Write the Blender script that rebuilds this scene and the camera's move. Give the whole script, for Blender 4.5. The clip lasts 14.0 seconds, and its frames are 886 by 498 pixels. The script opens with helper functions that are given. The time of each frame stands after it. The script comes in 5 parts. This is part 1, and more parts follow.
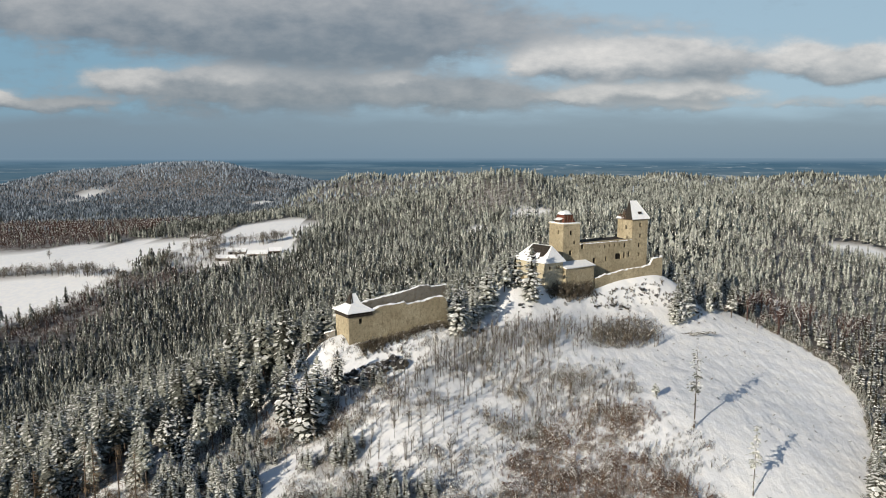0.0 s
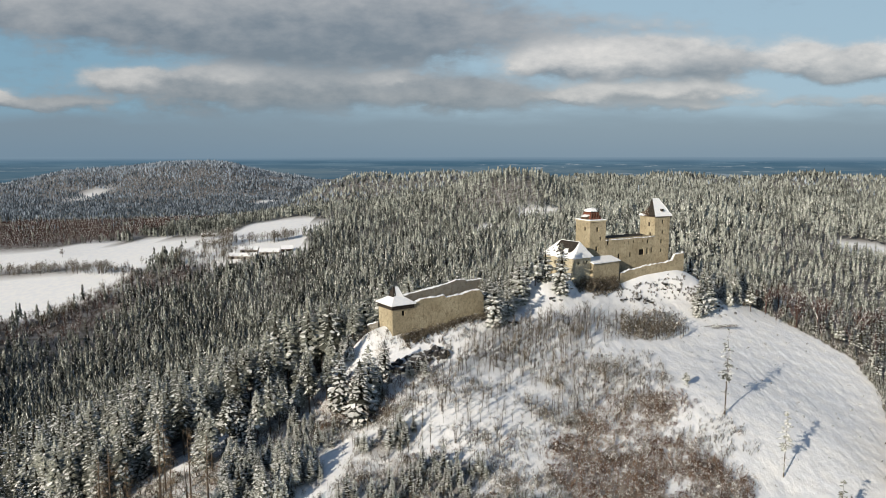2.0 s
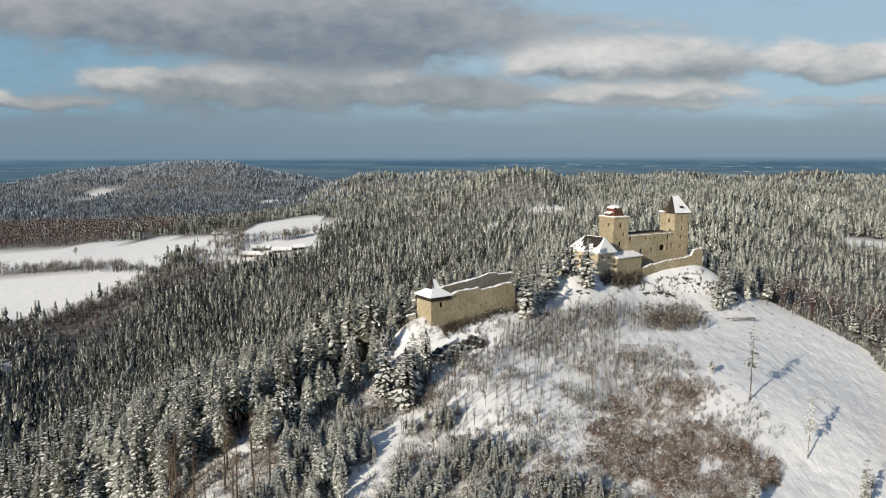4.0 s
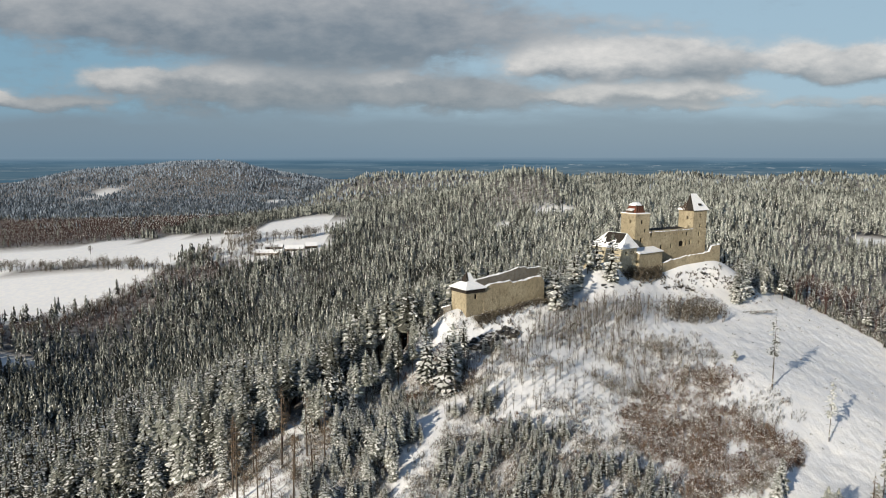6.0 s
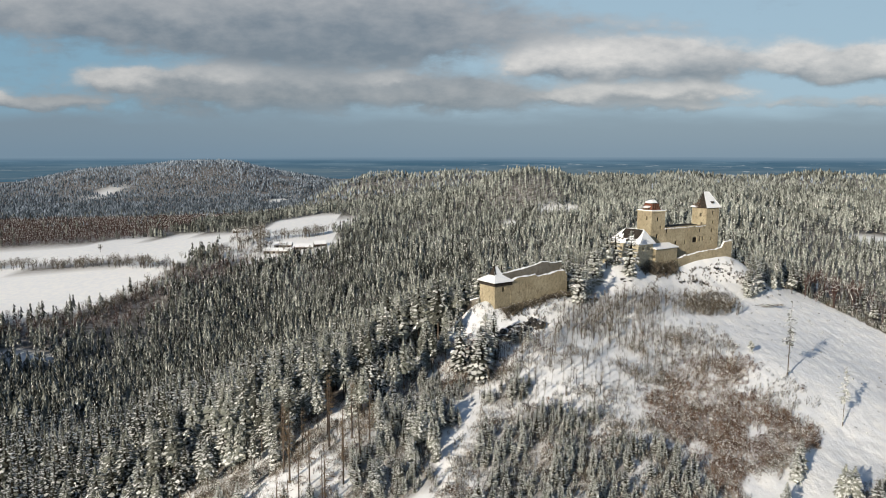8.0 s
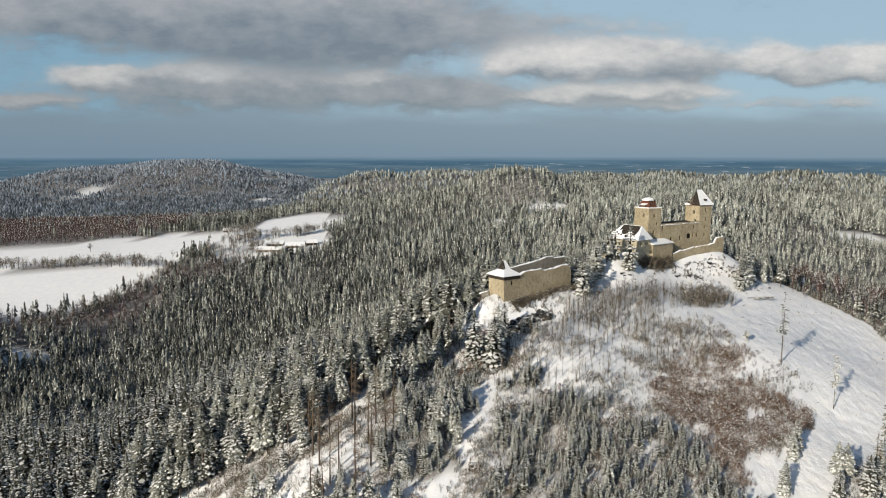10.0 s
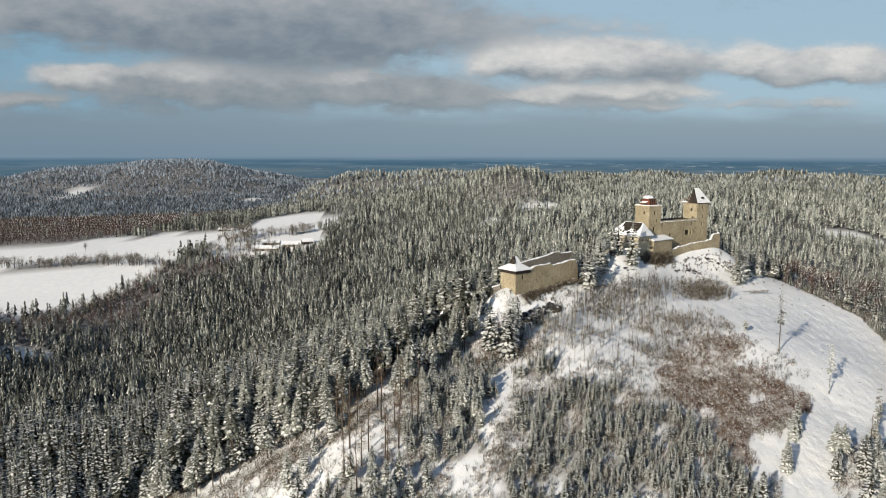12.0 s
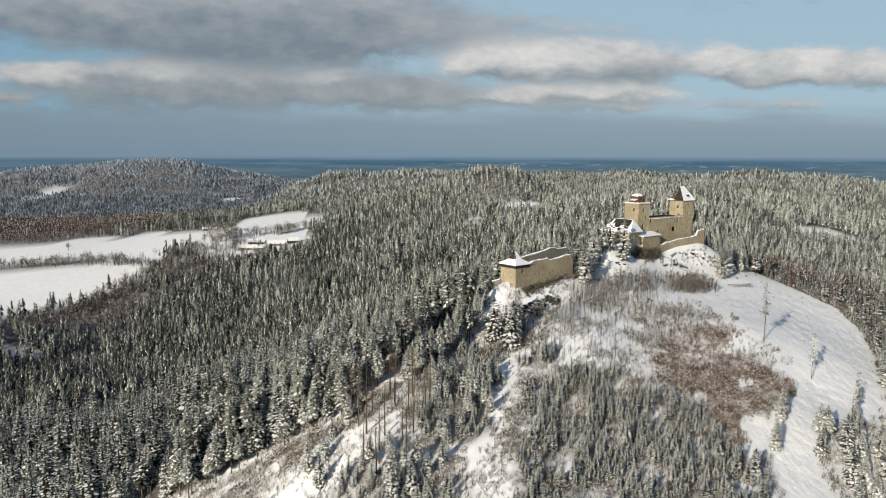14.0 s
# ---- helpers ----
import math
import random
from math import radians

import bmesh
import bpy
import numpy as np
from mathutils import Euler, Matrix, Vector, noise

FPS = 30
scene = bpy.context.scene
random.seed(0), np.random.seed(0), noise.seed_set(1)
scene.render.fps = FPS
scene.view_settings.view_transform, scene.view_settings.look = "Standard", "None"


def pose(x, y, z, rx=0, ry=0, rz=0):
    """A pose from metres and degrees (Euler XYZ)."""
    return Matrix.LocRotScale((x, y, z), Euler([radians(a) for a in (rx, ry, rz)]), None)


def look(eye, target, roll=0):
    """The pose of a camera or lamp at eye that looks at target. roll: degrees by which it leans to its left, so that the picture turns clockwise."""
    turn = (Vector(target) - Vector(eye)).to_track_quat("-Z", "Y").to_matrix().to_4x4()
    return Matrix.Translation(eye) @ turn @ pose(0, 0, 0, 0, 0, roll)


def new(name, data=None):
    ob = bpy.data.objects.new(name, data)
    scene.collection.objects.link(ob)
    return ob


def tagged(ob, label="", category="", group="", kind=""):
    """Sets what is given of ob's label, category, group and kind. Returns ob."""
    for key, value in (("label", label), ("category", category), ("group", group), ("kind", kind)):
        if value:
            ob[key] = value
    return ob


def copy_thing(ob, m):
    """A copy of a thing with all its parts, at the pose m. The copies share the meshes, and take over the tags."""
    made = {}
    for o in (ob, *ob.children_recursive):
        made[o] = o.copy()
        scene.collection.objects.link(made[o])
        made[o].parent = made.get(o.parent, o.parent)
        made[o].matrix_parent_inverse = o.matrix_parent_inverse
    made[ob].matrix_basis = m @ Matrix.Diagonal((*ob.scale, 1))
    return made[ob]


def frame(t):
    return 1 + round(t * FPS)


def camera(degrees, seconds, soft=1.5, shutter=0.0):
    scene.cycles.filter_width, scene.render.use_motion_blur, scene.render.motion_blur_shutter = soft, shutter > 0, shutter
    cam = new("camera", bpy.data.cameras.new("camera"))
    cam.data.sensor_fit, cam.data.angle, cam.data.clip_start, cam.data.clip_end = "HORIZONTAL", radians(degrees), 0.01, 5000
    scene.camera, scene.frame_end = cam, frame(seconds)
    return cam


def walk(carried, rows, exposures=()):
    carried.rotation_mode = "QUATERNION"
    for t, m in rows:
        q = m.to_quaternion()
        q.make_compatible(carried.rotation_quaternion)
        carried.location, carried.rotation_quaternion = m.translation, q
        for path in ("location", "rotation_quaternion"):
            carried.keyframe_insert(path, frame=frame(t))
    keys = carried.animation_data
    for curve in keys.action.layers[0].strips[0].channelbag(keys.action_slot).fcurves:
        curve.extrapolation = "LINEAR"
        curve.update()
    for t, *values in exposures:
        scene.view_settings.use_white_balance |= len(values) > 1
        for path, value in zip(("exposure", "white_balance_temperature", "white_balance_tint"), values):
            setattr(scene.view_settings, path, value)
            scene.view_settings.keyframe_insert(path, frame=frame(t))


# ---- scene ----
cam = camera(64.5, 14.0, 0.95)
METRES, EYE, TILT, LEAN, TURN = 125.0, 68.0, -7.5, 0.0, 0.0
ROWS = [
    (0.0, 0.0, 0.0, 0.0, -0.0, 0.0, -0.0),
    (0.5, -0.0295, -0.0201, -0.0026, -0.04, -0.03, 0.02),
    (1.0, -0.0584, -0.0408, -0.0054, -0.09, -0.04, 0.02),
    (1.5, -0.0873, -0.0625, -0.0081, -0.12, -0.06, 0.01),
    (2.0, -0.1153, -0.0844, -0.0112, -0.14, -0.07, 0.02),
    (2.5, -0.1428, -0.1066, -0.015, -0.17, -0.07, 0.03),
    (3.0, -0.1701, -0.1295, -0.0193, -0.2, -0.07, 0.04),
    (5.5, -0.3037, -0.2472, -0.0419, -0.2, -0.04, 0.01),
    (6.0, -0.33, -0.2715, -0.0464, -0.19, -0.03, -0.02),
    (6.5, -0.3562, -0.2957, -0.0504, -0.18, -0.04, -0.03),
    (7.0, -0.3823, -0.3205, -0.0546, -0.17, -0.05, -0.04),
    (7.5, -0.4083, -0.3448, -0.0582, -0.23, -0.06, -0.04),
    (8.0, -0.4335, -0.3691, -0.0613, -0.43, -0.06, -0.02),
    (10.5, -0.5615, -0.4898, -0.079, -2.35, -0.1, 0.17),
    (11.0, -0.5874, -0.514, -0.0824, -2.65, -0.11, 0.2),
    (11.5, -0.6135, -0.538, -0.0863, -2.9, -0.11, 0.23),
    (12.0, -0.6397, -0.5623, -0.09, -3.17, -0.1, 0.27),
    (12.5, -0.6659, -0.586, -0.0932, -3.57, -0.11, 0.32),
    (13.0, -0.6922, -0.6099, -0.0968, -4.09, -0.12, 0.37),
    (13.5, -0.7188, -0.6333, -0.1, -4.63, -0.13, 0.44),
    (14.0, -0.7453, -0.657, -0.1039, -5.16, -0.13, 0.5),
]
walk(cam, [(t, pose(0, 0, EYE, TILT, LEAN, TURN) @ pose(METRES * x, METRES * y, METRES * z, 90 + pitch, roll, yaw)) for t, x, y, z, yaw, pitch, roll in ROWS])

# ---- world, sun ----
SUN_AZ, SUN_EL = radians(220.2), radians(20.0)
world = bpy.data.worlds.new("winter_sky")
scene.world = world
world.use_nodes = True


def build_sky():
    nt = world.node_tree
    nt.nodes.clear()
    N, L = nt.nodes.new, nt.links.new

    def val(sock, v):
        if isinstance(v, (int, float)):
            sock.default_value = v
        else:
            L(v, sock)

    def m(op, a, b=0.0, c=0.0, clamp=False):
        n = N("ShaderNodeMath")
        n.operation, n.use_clamp = op, clamp
        for s, v in zip(n.inputs, (a, b, c)):
            val(s, v)
        return n.outputs[0]

    def smooth(x, lo, hi):
        n = N("ShaderNodeMapRange")
        n.interpolation_type = "SMOOTHSTEP"
        val(n.inputs[0], x)
        n.inputs[1].default_value, n.inputs[2].default_value = lo, hi
        return n.outputs[0]

    def mix(f, a, b):
        n = N("ShaderNodeMix")
        n.data_type = "RGBA"
        val(n.inputs[0], f)
        for s, v in zip((n.inputs[6], n.inputs[7]), (a, b)):
            if isinstance(v, tuple):
                s.default_value = (*v, 1)
            else:
                L(v, s)
        return n.outputs[2]

    def fbm(vec, scale, detail=5.0, rough=0.55):
        n = N("ShaderNodeTexNoise")
        L(vec, n.inputs["Vector"])
        n.inputs["Scale"].default_value, n.inputs["Detail"].default_value, n.inputs["Roughness"].default_value = scale, detail, rough
        return n.outputs[0]

    tc = N("ShaderNodeTexCoord")
    sep = N("ShaderNodeSeparateXYZ")
    L(tc.outputs["Generated"], sep.inputs[0])
    depth = m("ADD", m("ABSOLUTE", sep.outputs[1]), 0.04)
    u, v = m("DIVIDE", sep.outputs[0], depth), m("DIVIDE", sep.outputs[2], depth)
    sky = N("ShaderNodeTexSky")
    sky.sky_type, sky.sun_disc = "NISHITA", False
    sky.sun_elevation, sky.sun_rotation = SUN_EL, SUN_AZ
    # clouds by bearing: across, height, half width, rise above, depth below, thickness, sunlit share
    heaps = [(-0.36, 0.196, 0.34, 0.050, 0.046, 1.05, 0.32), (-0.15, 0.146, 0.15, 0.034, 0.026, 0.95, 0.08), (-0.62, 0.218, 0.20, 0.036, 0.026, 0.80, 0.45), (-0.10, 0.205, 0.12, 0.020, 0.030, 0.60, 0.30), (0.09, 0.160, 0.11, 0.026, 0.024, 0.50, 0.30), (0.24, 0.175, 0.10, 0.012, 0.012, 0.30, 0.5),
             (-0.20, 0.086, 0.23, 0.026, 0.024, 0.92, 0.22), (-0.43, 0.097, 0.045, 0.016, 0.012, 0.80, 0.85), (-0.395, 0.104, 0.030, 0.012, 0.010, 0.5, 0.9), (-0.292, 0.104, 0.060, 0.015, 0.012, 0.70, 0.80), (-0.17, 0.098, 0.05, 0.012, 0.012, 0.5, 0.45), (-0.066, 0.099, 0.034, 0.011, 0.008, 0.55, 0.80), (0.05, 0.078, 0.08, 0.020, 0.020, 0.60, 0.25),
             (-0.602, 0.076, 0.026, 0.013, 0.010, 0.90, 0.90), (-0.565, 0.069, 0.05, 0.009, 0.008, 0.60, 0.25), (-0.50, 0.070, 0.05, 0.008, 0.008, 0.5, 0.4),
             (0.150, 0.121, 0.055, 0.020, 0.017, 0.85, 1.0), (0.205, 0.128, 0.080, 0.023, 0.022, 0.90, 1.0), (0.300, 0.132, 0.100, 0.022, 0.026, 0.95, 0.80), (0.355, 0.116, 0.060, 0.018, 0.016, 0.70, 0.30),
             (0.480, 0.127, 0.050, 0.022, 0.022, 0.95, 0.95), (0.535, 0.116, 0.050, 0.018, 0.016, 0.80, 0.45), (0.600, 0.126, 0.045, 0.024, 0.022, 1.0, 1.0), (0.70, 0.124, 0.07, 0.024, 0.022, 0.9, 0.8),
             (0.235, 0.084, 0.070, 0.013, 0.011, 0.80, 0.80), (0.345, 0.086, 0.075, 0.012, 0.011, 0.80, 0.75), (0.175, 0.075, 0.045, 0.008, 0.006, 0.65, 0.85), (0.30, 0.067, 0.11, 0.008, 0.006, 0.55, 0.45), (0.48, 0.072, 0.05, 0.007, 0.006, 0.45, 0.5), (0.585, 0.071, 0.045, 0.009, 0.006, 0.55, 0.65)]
    # billows bend the outlines
    uv = N("ShaderNodeCombineXYZ")
    L(u, uv.inputs[0]), val(uv.inputs[1], m("MULTIPLY", v, 2.0))
    puff, curl, rag = fbm(uv.outputs[0], 16.0, 6.0, 0.55), fbm(uv.outputs[0], 9.0, 5.0, 0.55), fbm(uv.outputs[0], 34.0, 6.0, 0.6)
    uu = m("ADD", u, m("MULTIPLY", m("SUBTRACT", curl, 0.5), 0.085))
    vv = m("ADD", v, m("MULTIPLY", m("SUBTRACT", puff, 0.5), 0.030))
    total, sunny = 0.0, 0.0
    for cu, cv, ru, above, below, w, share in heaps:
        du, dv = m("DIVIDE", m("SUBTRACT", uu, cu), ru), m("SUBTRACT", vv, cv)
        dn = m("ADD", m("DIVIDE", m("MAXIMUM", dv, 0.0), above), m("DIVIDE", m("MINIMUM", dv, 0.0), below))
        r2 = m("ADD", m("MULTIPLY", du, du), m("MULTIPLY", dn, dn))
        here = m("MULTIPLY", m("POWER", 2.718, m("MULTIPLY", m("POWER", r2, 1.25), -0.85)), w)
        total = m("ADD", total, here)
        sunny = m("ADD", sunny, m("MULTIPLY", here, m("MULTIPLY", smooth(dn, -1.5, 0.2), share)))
    lit = m("DIVIDE", sunny, m("ADD", total, 0.05))
    # beyond the view the same broken cloud goes on
    aside = m("ADD", smooth(m("ABSOLUTE", u), 0.75, 1.1), smooth(v, 0.235, 0.30), clamp=True)
    total = m("ADD", total, m("MULTIPLY", aside, m("MULTIPLY", smooth(curl, 0.42, 0.62), 0.6)))
    lit = m("ADD", lit, m("MULTIPLY", aside, 0.3))
    # a thin veil joins the heaps low down and in the upper left
    veil = N("ShaderNodeCombineXYZ")
    L(u, veil.inputs[0]), val(veil.inputs[1], m("MULTIPLY", v, 4.5))
    film = m("MULTIPLY", smooth(fbm(veil.outputs[0], 3.2, 5.0, 0.6), 0.38, 0.64), m("ADD", 0.16, m("MULTIPLY", smooth(u, 0.2, -0.15), 0.12)))
    cover = smooth(m("ADD", m("ADD", total, film), m("ADD", m("MULTIPLY", m("SUBTRACT", puff, 0.5), 0.46), m("MULTIPLY", m("SUBTRACT", rag, 0.5), 0.50))), 0.12, 0.70)
    white = m("ADD", m("MULTIPLY", lit, m("ADD", 0.50, m("MULTIPLY", rag, 0.95))), m("MULTIPLY", m("SUBTRACT", puff, 0.5), 0.60), clamp=True)
    up = smooth(v, 0.25, 0.75)
    cover = m("MULTIPLY", cover, m("SUBTRACT", 1.0, m("MULTIPLY", up, 0.92)))
    blue = mix(smooth(v, 0.16, 0.9), mix(smooth(u, -0.5, 0.1), (0.215, 0.375, 0.500), (0.345, 0.490, 0.600)), (0.070, 0.122, 0.215))
    cloud = mix(white, (0.172, 0.208, 0.250), (0.74, 0.71, 0.680))
    col = mix(m("MULTIPLY", cover, 0.95), blue, cloud)
    wisp = N("ShaderNodeCombineXYZ")
    L(u, wisp.inputs[0]), val(wisp.inputs[1], m("MULTIPLY", v, 5.0))
    wob = m("MULTIPLY", m("SUBTRACT", fbm(wisp.outputs[0], 5.0), 0.5), 0.05)
    haze = m("SUBTRACT", 1.0, smooth(m("ADD", v, wob), 0.036, 0.080))
    col = mix(m("MULTIPLY", haze, 0.96), col, mix(smooth(v, 0.0, 0.06), mix(smooth(u, -0.6, 0.4), (0.175, 0.262, 0.350), (0.200, 0.290, 0.378)), mix(smooth(u, -0.6, 0.4), (0.190, 0.262, 0.335), (0.225, 0.305, 0.380))))
    bg1, bg2, mx, out = N("ShaderNodeBackground"), N("ShaderNodeBackground"), N("ShaderNodeMixShader"), N("ShaderNodeOutputWorld")
    L(sky.outputs[0], bg1.inputs[0])
    bg1.inputs[1].default_value = 0.08
    L(col, bg2.inputs[0])
    bg2.inputs[1].default_value = 1.04
    mx.inputs[0].default_value = 0.9
    L(bg1.outputs[0], mx.inputs[1]), L(bg2.outputs[0], mx.inputs[2]), L(mx.outputs[0], out.inputs[0])


build_sky()
sun = new("sun", bpy.data.lights.new("sun", "SUN"))
sun.data.energy, sun.data.angle, sun.data.color = 5.3, radians(0.6), (1.0, 0.905, 0.76)
toward = Vector((math.sin(SUN_AZ) * math.cos(SUN_EL), math.cos(SUN_AZ) * math.cos(SUN_EL), math.sin(SUN_EL)))
sun.matrix_world = look(toward * 500 + Vector((0, 200, 0)), (0, 200, 0))


# ---- materials ----
def material(name, rough=0.9, spec=0.2):
    mat = bpy.data.materials.new(name)
    mat.use_nodes = True
    b = mat.node_tree.nodes["Principled BSDF"]
    b.inputs["Roughness"].default_value = rough
    b.inputs["Specular IOR Level"].default_value = spec
    return mat, mat.node_tree, b


class Kit:
    """Short names for the nodes of one material."""

    def __init__(self, nt, bsdf):
        self.nt, self.bsdf = nt, bsdf
        self.pos = self.node("ShaderNodeNewGeometry").outputs["Position"]

    def node(self, kind):
        return self.nt.nodes.new(kind)

    def link(self, a, b):
        self.nt.links.new(a, b)

    def noise(self, scale, detail=4.0, rough=0.6, stretch=None):
        n = self.node("ShaderNodeTexNoise")
        src = self.pos
        if stretch:
            mp = self.node("ShaderNodeMapping")
            mp.inputs["Scale"].default_value = stretch
            self.link(src, mp.inputs[0])
            src = mp.outputs[0]
        self.link(src, n.inputs["Vector"])
        n.inputs["Scale"].default_value, n.inputs["Detail"].default_value, n.inputs["Roughness"].default_value = scale, detail, rough
        return n.outputs[0]

    def ramp(self, x, lo, hi, a=0.0, b=1.0):
        n = self.node("ShaderNodeMapRange")
        n.interpolation_type = "SMOOTHSTEP"
        self.link(x, n.inputs[0])
        for i, q in enumerate((lo, hi, a, b)):
            n.inputs[i + 1].default_value = q
        return n.outputs[0]

    def mix(self, f, a, b):
        n = self.node("ShaderNodeMix")
        n.data_type = "RGBA"
        if isinstance(f, (int, float)):
            n.inputs[0].default_value = f
        else:
            self.link(f, n.inputs[0])
        for s, q in zip((n.inputs[6], n.inputs[7]), (a, b)):
            if isinstance(q, tuple):
                s.default_value = (*q, 1)
            else:
                self.link(q, s)
        return n.outputs[2]

    def math(self, op, a, b):
        n = self.node("ShaderNodeMath")
        n.operation = op
        for s, q in zip(n.inputs, (a, b)):
            if isinstance(q, (int, float)):
                s.default_value = q
            else:
                self.link(q, s)
        return n.outputs[0]

    def attr(self, name):
        n = self.node("ShaderNodeAttribute")
        n.attribute_name = name
        return n.outputs["Fac"]

    def bump(self, height, strength, distance):
        n = self.node("ShaderNodeBump")
        n.inputs["Strength"].default_value, n.inputs["Distance"].default_value = strength, distance
        self.link(height, n.inputs["Height"])
        self.link(n.outputs[0], self.bsdf.inputs["Normal"])

    def colour(self, c):
        self.link(c, self.bsdf.inputs["Base Color"])


def plain(name, a, b, scale=1.5, rough=0.85, bump=0.0, stretch=None, spec=0.2):
    mat, nt, bs = material(name, rough, spec)
    k = Kit(nt, bs)
    f = k.noise(scale, 5.0, 0.65, stretch)
    k.colour(k.mix(k.ramp(f, 0.3, 0.7), a, b))
    if bump:
        k.bump(k.noise(scale * 3, 4.0), 0.6, bump)
    return mat


def ground_material():
    mat, nt, bs = material("snow_ground", 0.75, 0.25)
    k = Kit(nt, bs)
    brush, wood = k.attr("brush"), k.attr("wood")
    mid, fine, tiny, lump = k.noise(0.16, 5.0), k.noise(0.7, 5.0, 0.7), k.noise(2.6, 3.0), k.noise(0.32, 3.0, 0.5, (1.0, 0.55, 1.0))
    snow = k.mix(k.ramp(mid, 0.3, 0.75), (0.79, 0.80, 0.82), (0.88, 0.87, 0.85))
    grass = k.mix(k.ramp(fine, 0.35, 0.65), (0.10, 0.078, 0.055), (0.32, 0.26, 0.19))
    # tufts of dry grass and litter that break through the snow
    blade_noise = k.noise(4.5, 2.0, 0.6)
    through_snow = k.math("ADD", k.math("ADD", k.math("MULTIPLY", fine, 0.34), k.math("MULTIPLY", mid, 0.26)), k.math("ADD", k.math("MULTIPLY", tiny, 0.22), k.math("MULTIPLY", blade_noise, 0.18)))
    limit = k.math("SUBTRACT", 0.635, k.math("MULTIPLY", brush, 0.20))
    t = k.ramp(k.math("SUBTRACT", through_snow, limit), -0.045, 0.075)
    col = k.mix(k.math("MULTIPLY", t, 0.86), snow, grass)
    litter = k.mix(k.ramp(fine, 0.35, 0.7), (0.045, 0.035, 0.025), (0.20, 0.18, 0.16))
    col = k.mix(k.math("MULTIPLY", wood, k.ramp(mid, 0.35, 0.6, 0.72, 0.96)), col, litter)
    k.colour(col)
    place = k.node("ShaderNodeSeparateXYZ")
    k.link(k.pos, place.inputs[0])
    k.bump(k.math("ADD", k.math("MULTIPLY", lump, k.ramp(place.outputs[1], 340, 560, 1.0, 0.12)), k.math("ADD", k.math("MULTIPLY", fine, 0.28), k.math("MULTIPLY", tiny, 0.05))), 0.6, 0.8)
    return mat


def needle_material(name, dark, light, least, most, rime=(0.70, 0.72, 0.71)):
    """Needles under rime: least and most give how far the rime hides the green."""
    mat, nt, bs = material(name, 0.85, 0.12)
    k = Kit(nt, bs)
    geo = k.node("ShaderNodeNewGeometry")
    tint = k.attr("tint")
    info = k.node("ShaderNodeObjectInfo").outputs["Random"]
    own = k.math("FRACT", k.math("ADD", tint, info), 0.0)
    base = k.mix(k.math("ADD", k.math("MULTIPLY", geo.outputs["Random Per Island"], 0.35), k.math("MULTIPLY", own, 0.65)), dark, light)
    height = k.node("ShaderNodeSeparateXYZ")
    k.link(k.pos, height.inputs[0])
    # stands differ, trees differ, boughs differ, and the mix rises with height
    f = k.math("MULTIPLY", k.noise(0.016, 3.0), 0.70)
    f = k.math("ADD", f, k.math("MULTIPLY", k.noise(1.1, 4.0), 0.45))
    f = k.math("ADD", f, k.math("MULTIPLY", own, 0.55))
    f = k.math("ADD", f, k.math("MULTIPLY", geo.outputs["Random Per Island"], 0.16))
    f = k.math("ADD", f, k.ramp(height.outputs[2], -95, 35, -0.20, 0.10))
    k.colour(k.mix(k.ramp(f, 0.54, 1.44, least, most), base, rime))
    return mat


def snow_material():
    mat, nt, bs = material("fresh_snow", 0.7, 0.25)
    k = Kit(nt, bs)
    k.colour(k.mix(k.ramp(k.noise(0.9, 5.0), 0.3, 0.7), (0.80, 0.82, 0.85), (0.90, 0.90, 0.89)))
    k.bump(k.noise(2.0, 4.0), 0.5, 0.15)
    return mat


def branch_snow_material():
    mat, nt, bs = material("snow_on_branches", 0.75, 0.2)
    k = Kit(nt, bs)
    geo = k.node("ShaderNodeNewGeometry")
    f = k.ramp(k.math("ADD", k.math("MULTIPLY", geo.outputs["Random Per Island"], 0.5), k.math("MULTIPLY", k.noise(2.2, 3.0), 0.6)), 0.25, 0.75)
    k.colour(k.mix(f, (0.48, 0.49, 0.47), (0.88, 0.88, 0.86)))
    return mat


def masonry_material(name, a, b, c):
    mat, nt, bs = material(name, 0.92, 0.15)
    k = Kit(nt, bs)
    big, mid, fine = k.noise(0.13, 5.0), k.noise(0.8, 6.0, 0.7), k.noise(3.2, 4.0, 0.7)
    streak = k.noise(0.5, 4.0, 0.6, (1.4, 1.4, 0.16))
    vor = k.node("ShaderNodeTexVoronoi")
    k.link(k.pos, vor.inputs["Vector"])
    vor.inputs["Scale"].default_value = 1.9
    col = k.mix(k.ramp(big, 0.35, 0.68), a, b)
    col = k.mix(k.ramp(mid, 0.47, 0.66, 0.0, 0.7), col, c)
    col = k.mix(k.ramp(streak, 0.55, 0.75, 0.0, 0.6), col, (0.20, 0.155, 0.10))
    n = k.node("ShaderNodeSeparateColor")
    k.link(vor.outputs["Color"], n.inputs[0])
    col = k.mix(k.ramp(n.outputs[0], 0.0, 1.0, 0.0, 0.32), col, (0.23, 0.18, 0.115))
    k.colour(col)
    k.bump(k.math("ADD", fine, k.math("MULTIPLY", vor.outputs["Distance"], 0.6)), 0.8, 0.12)
    return mat


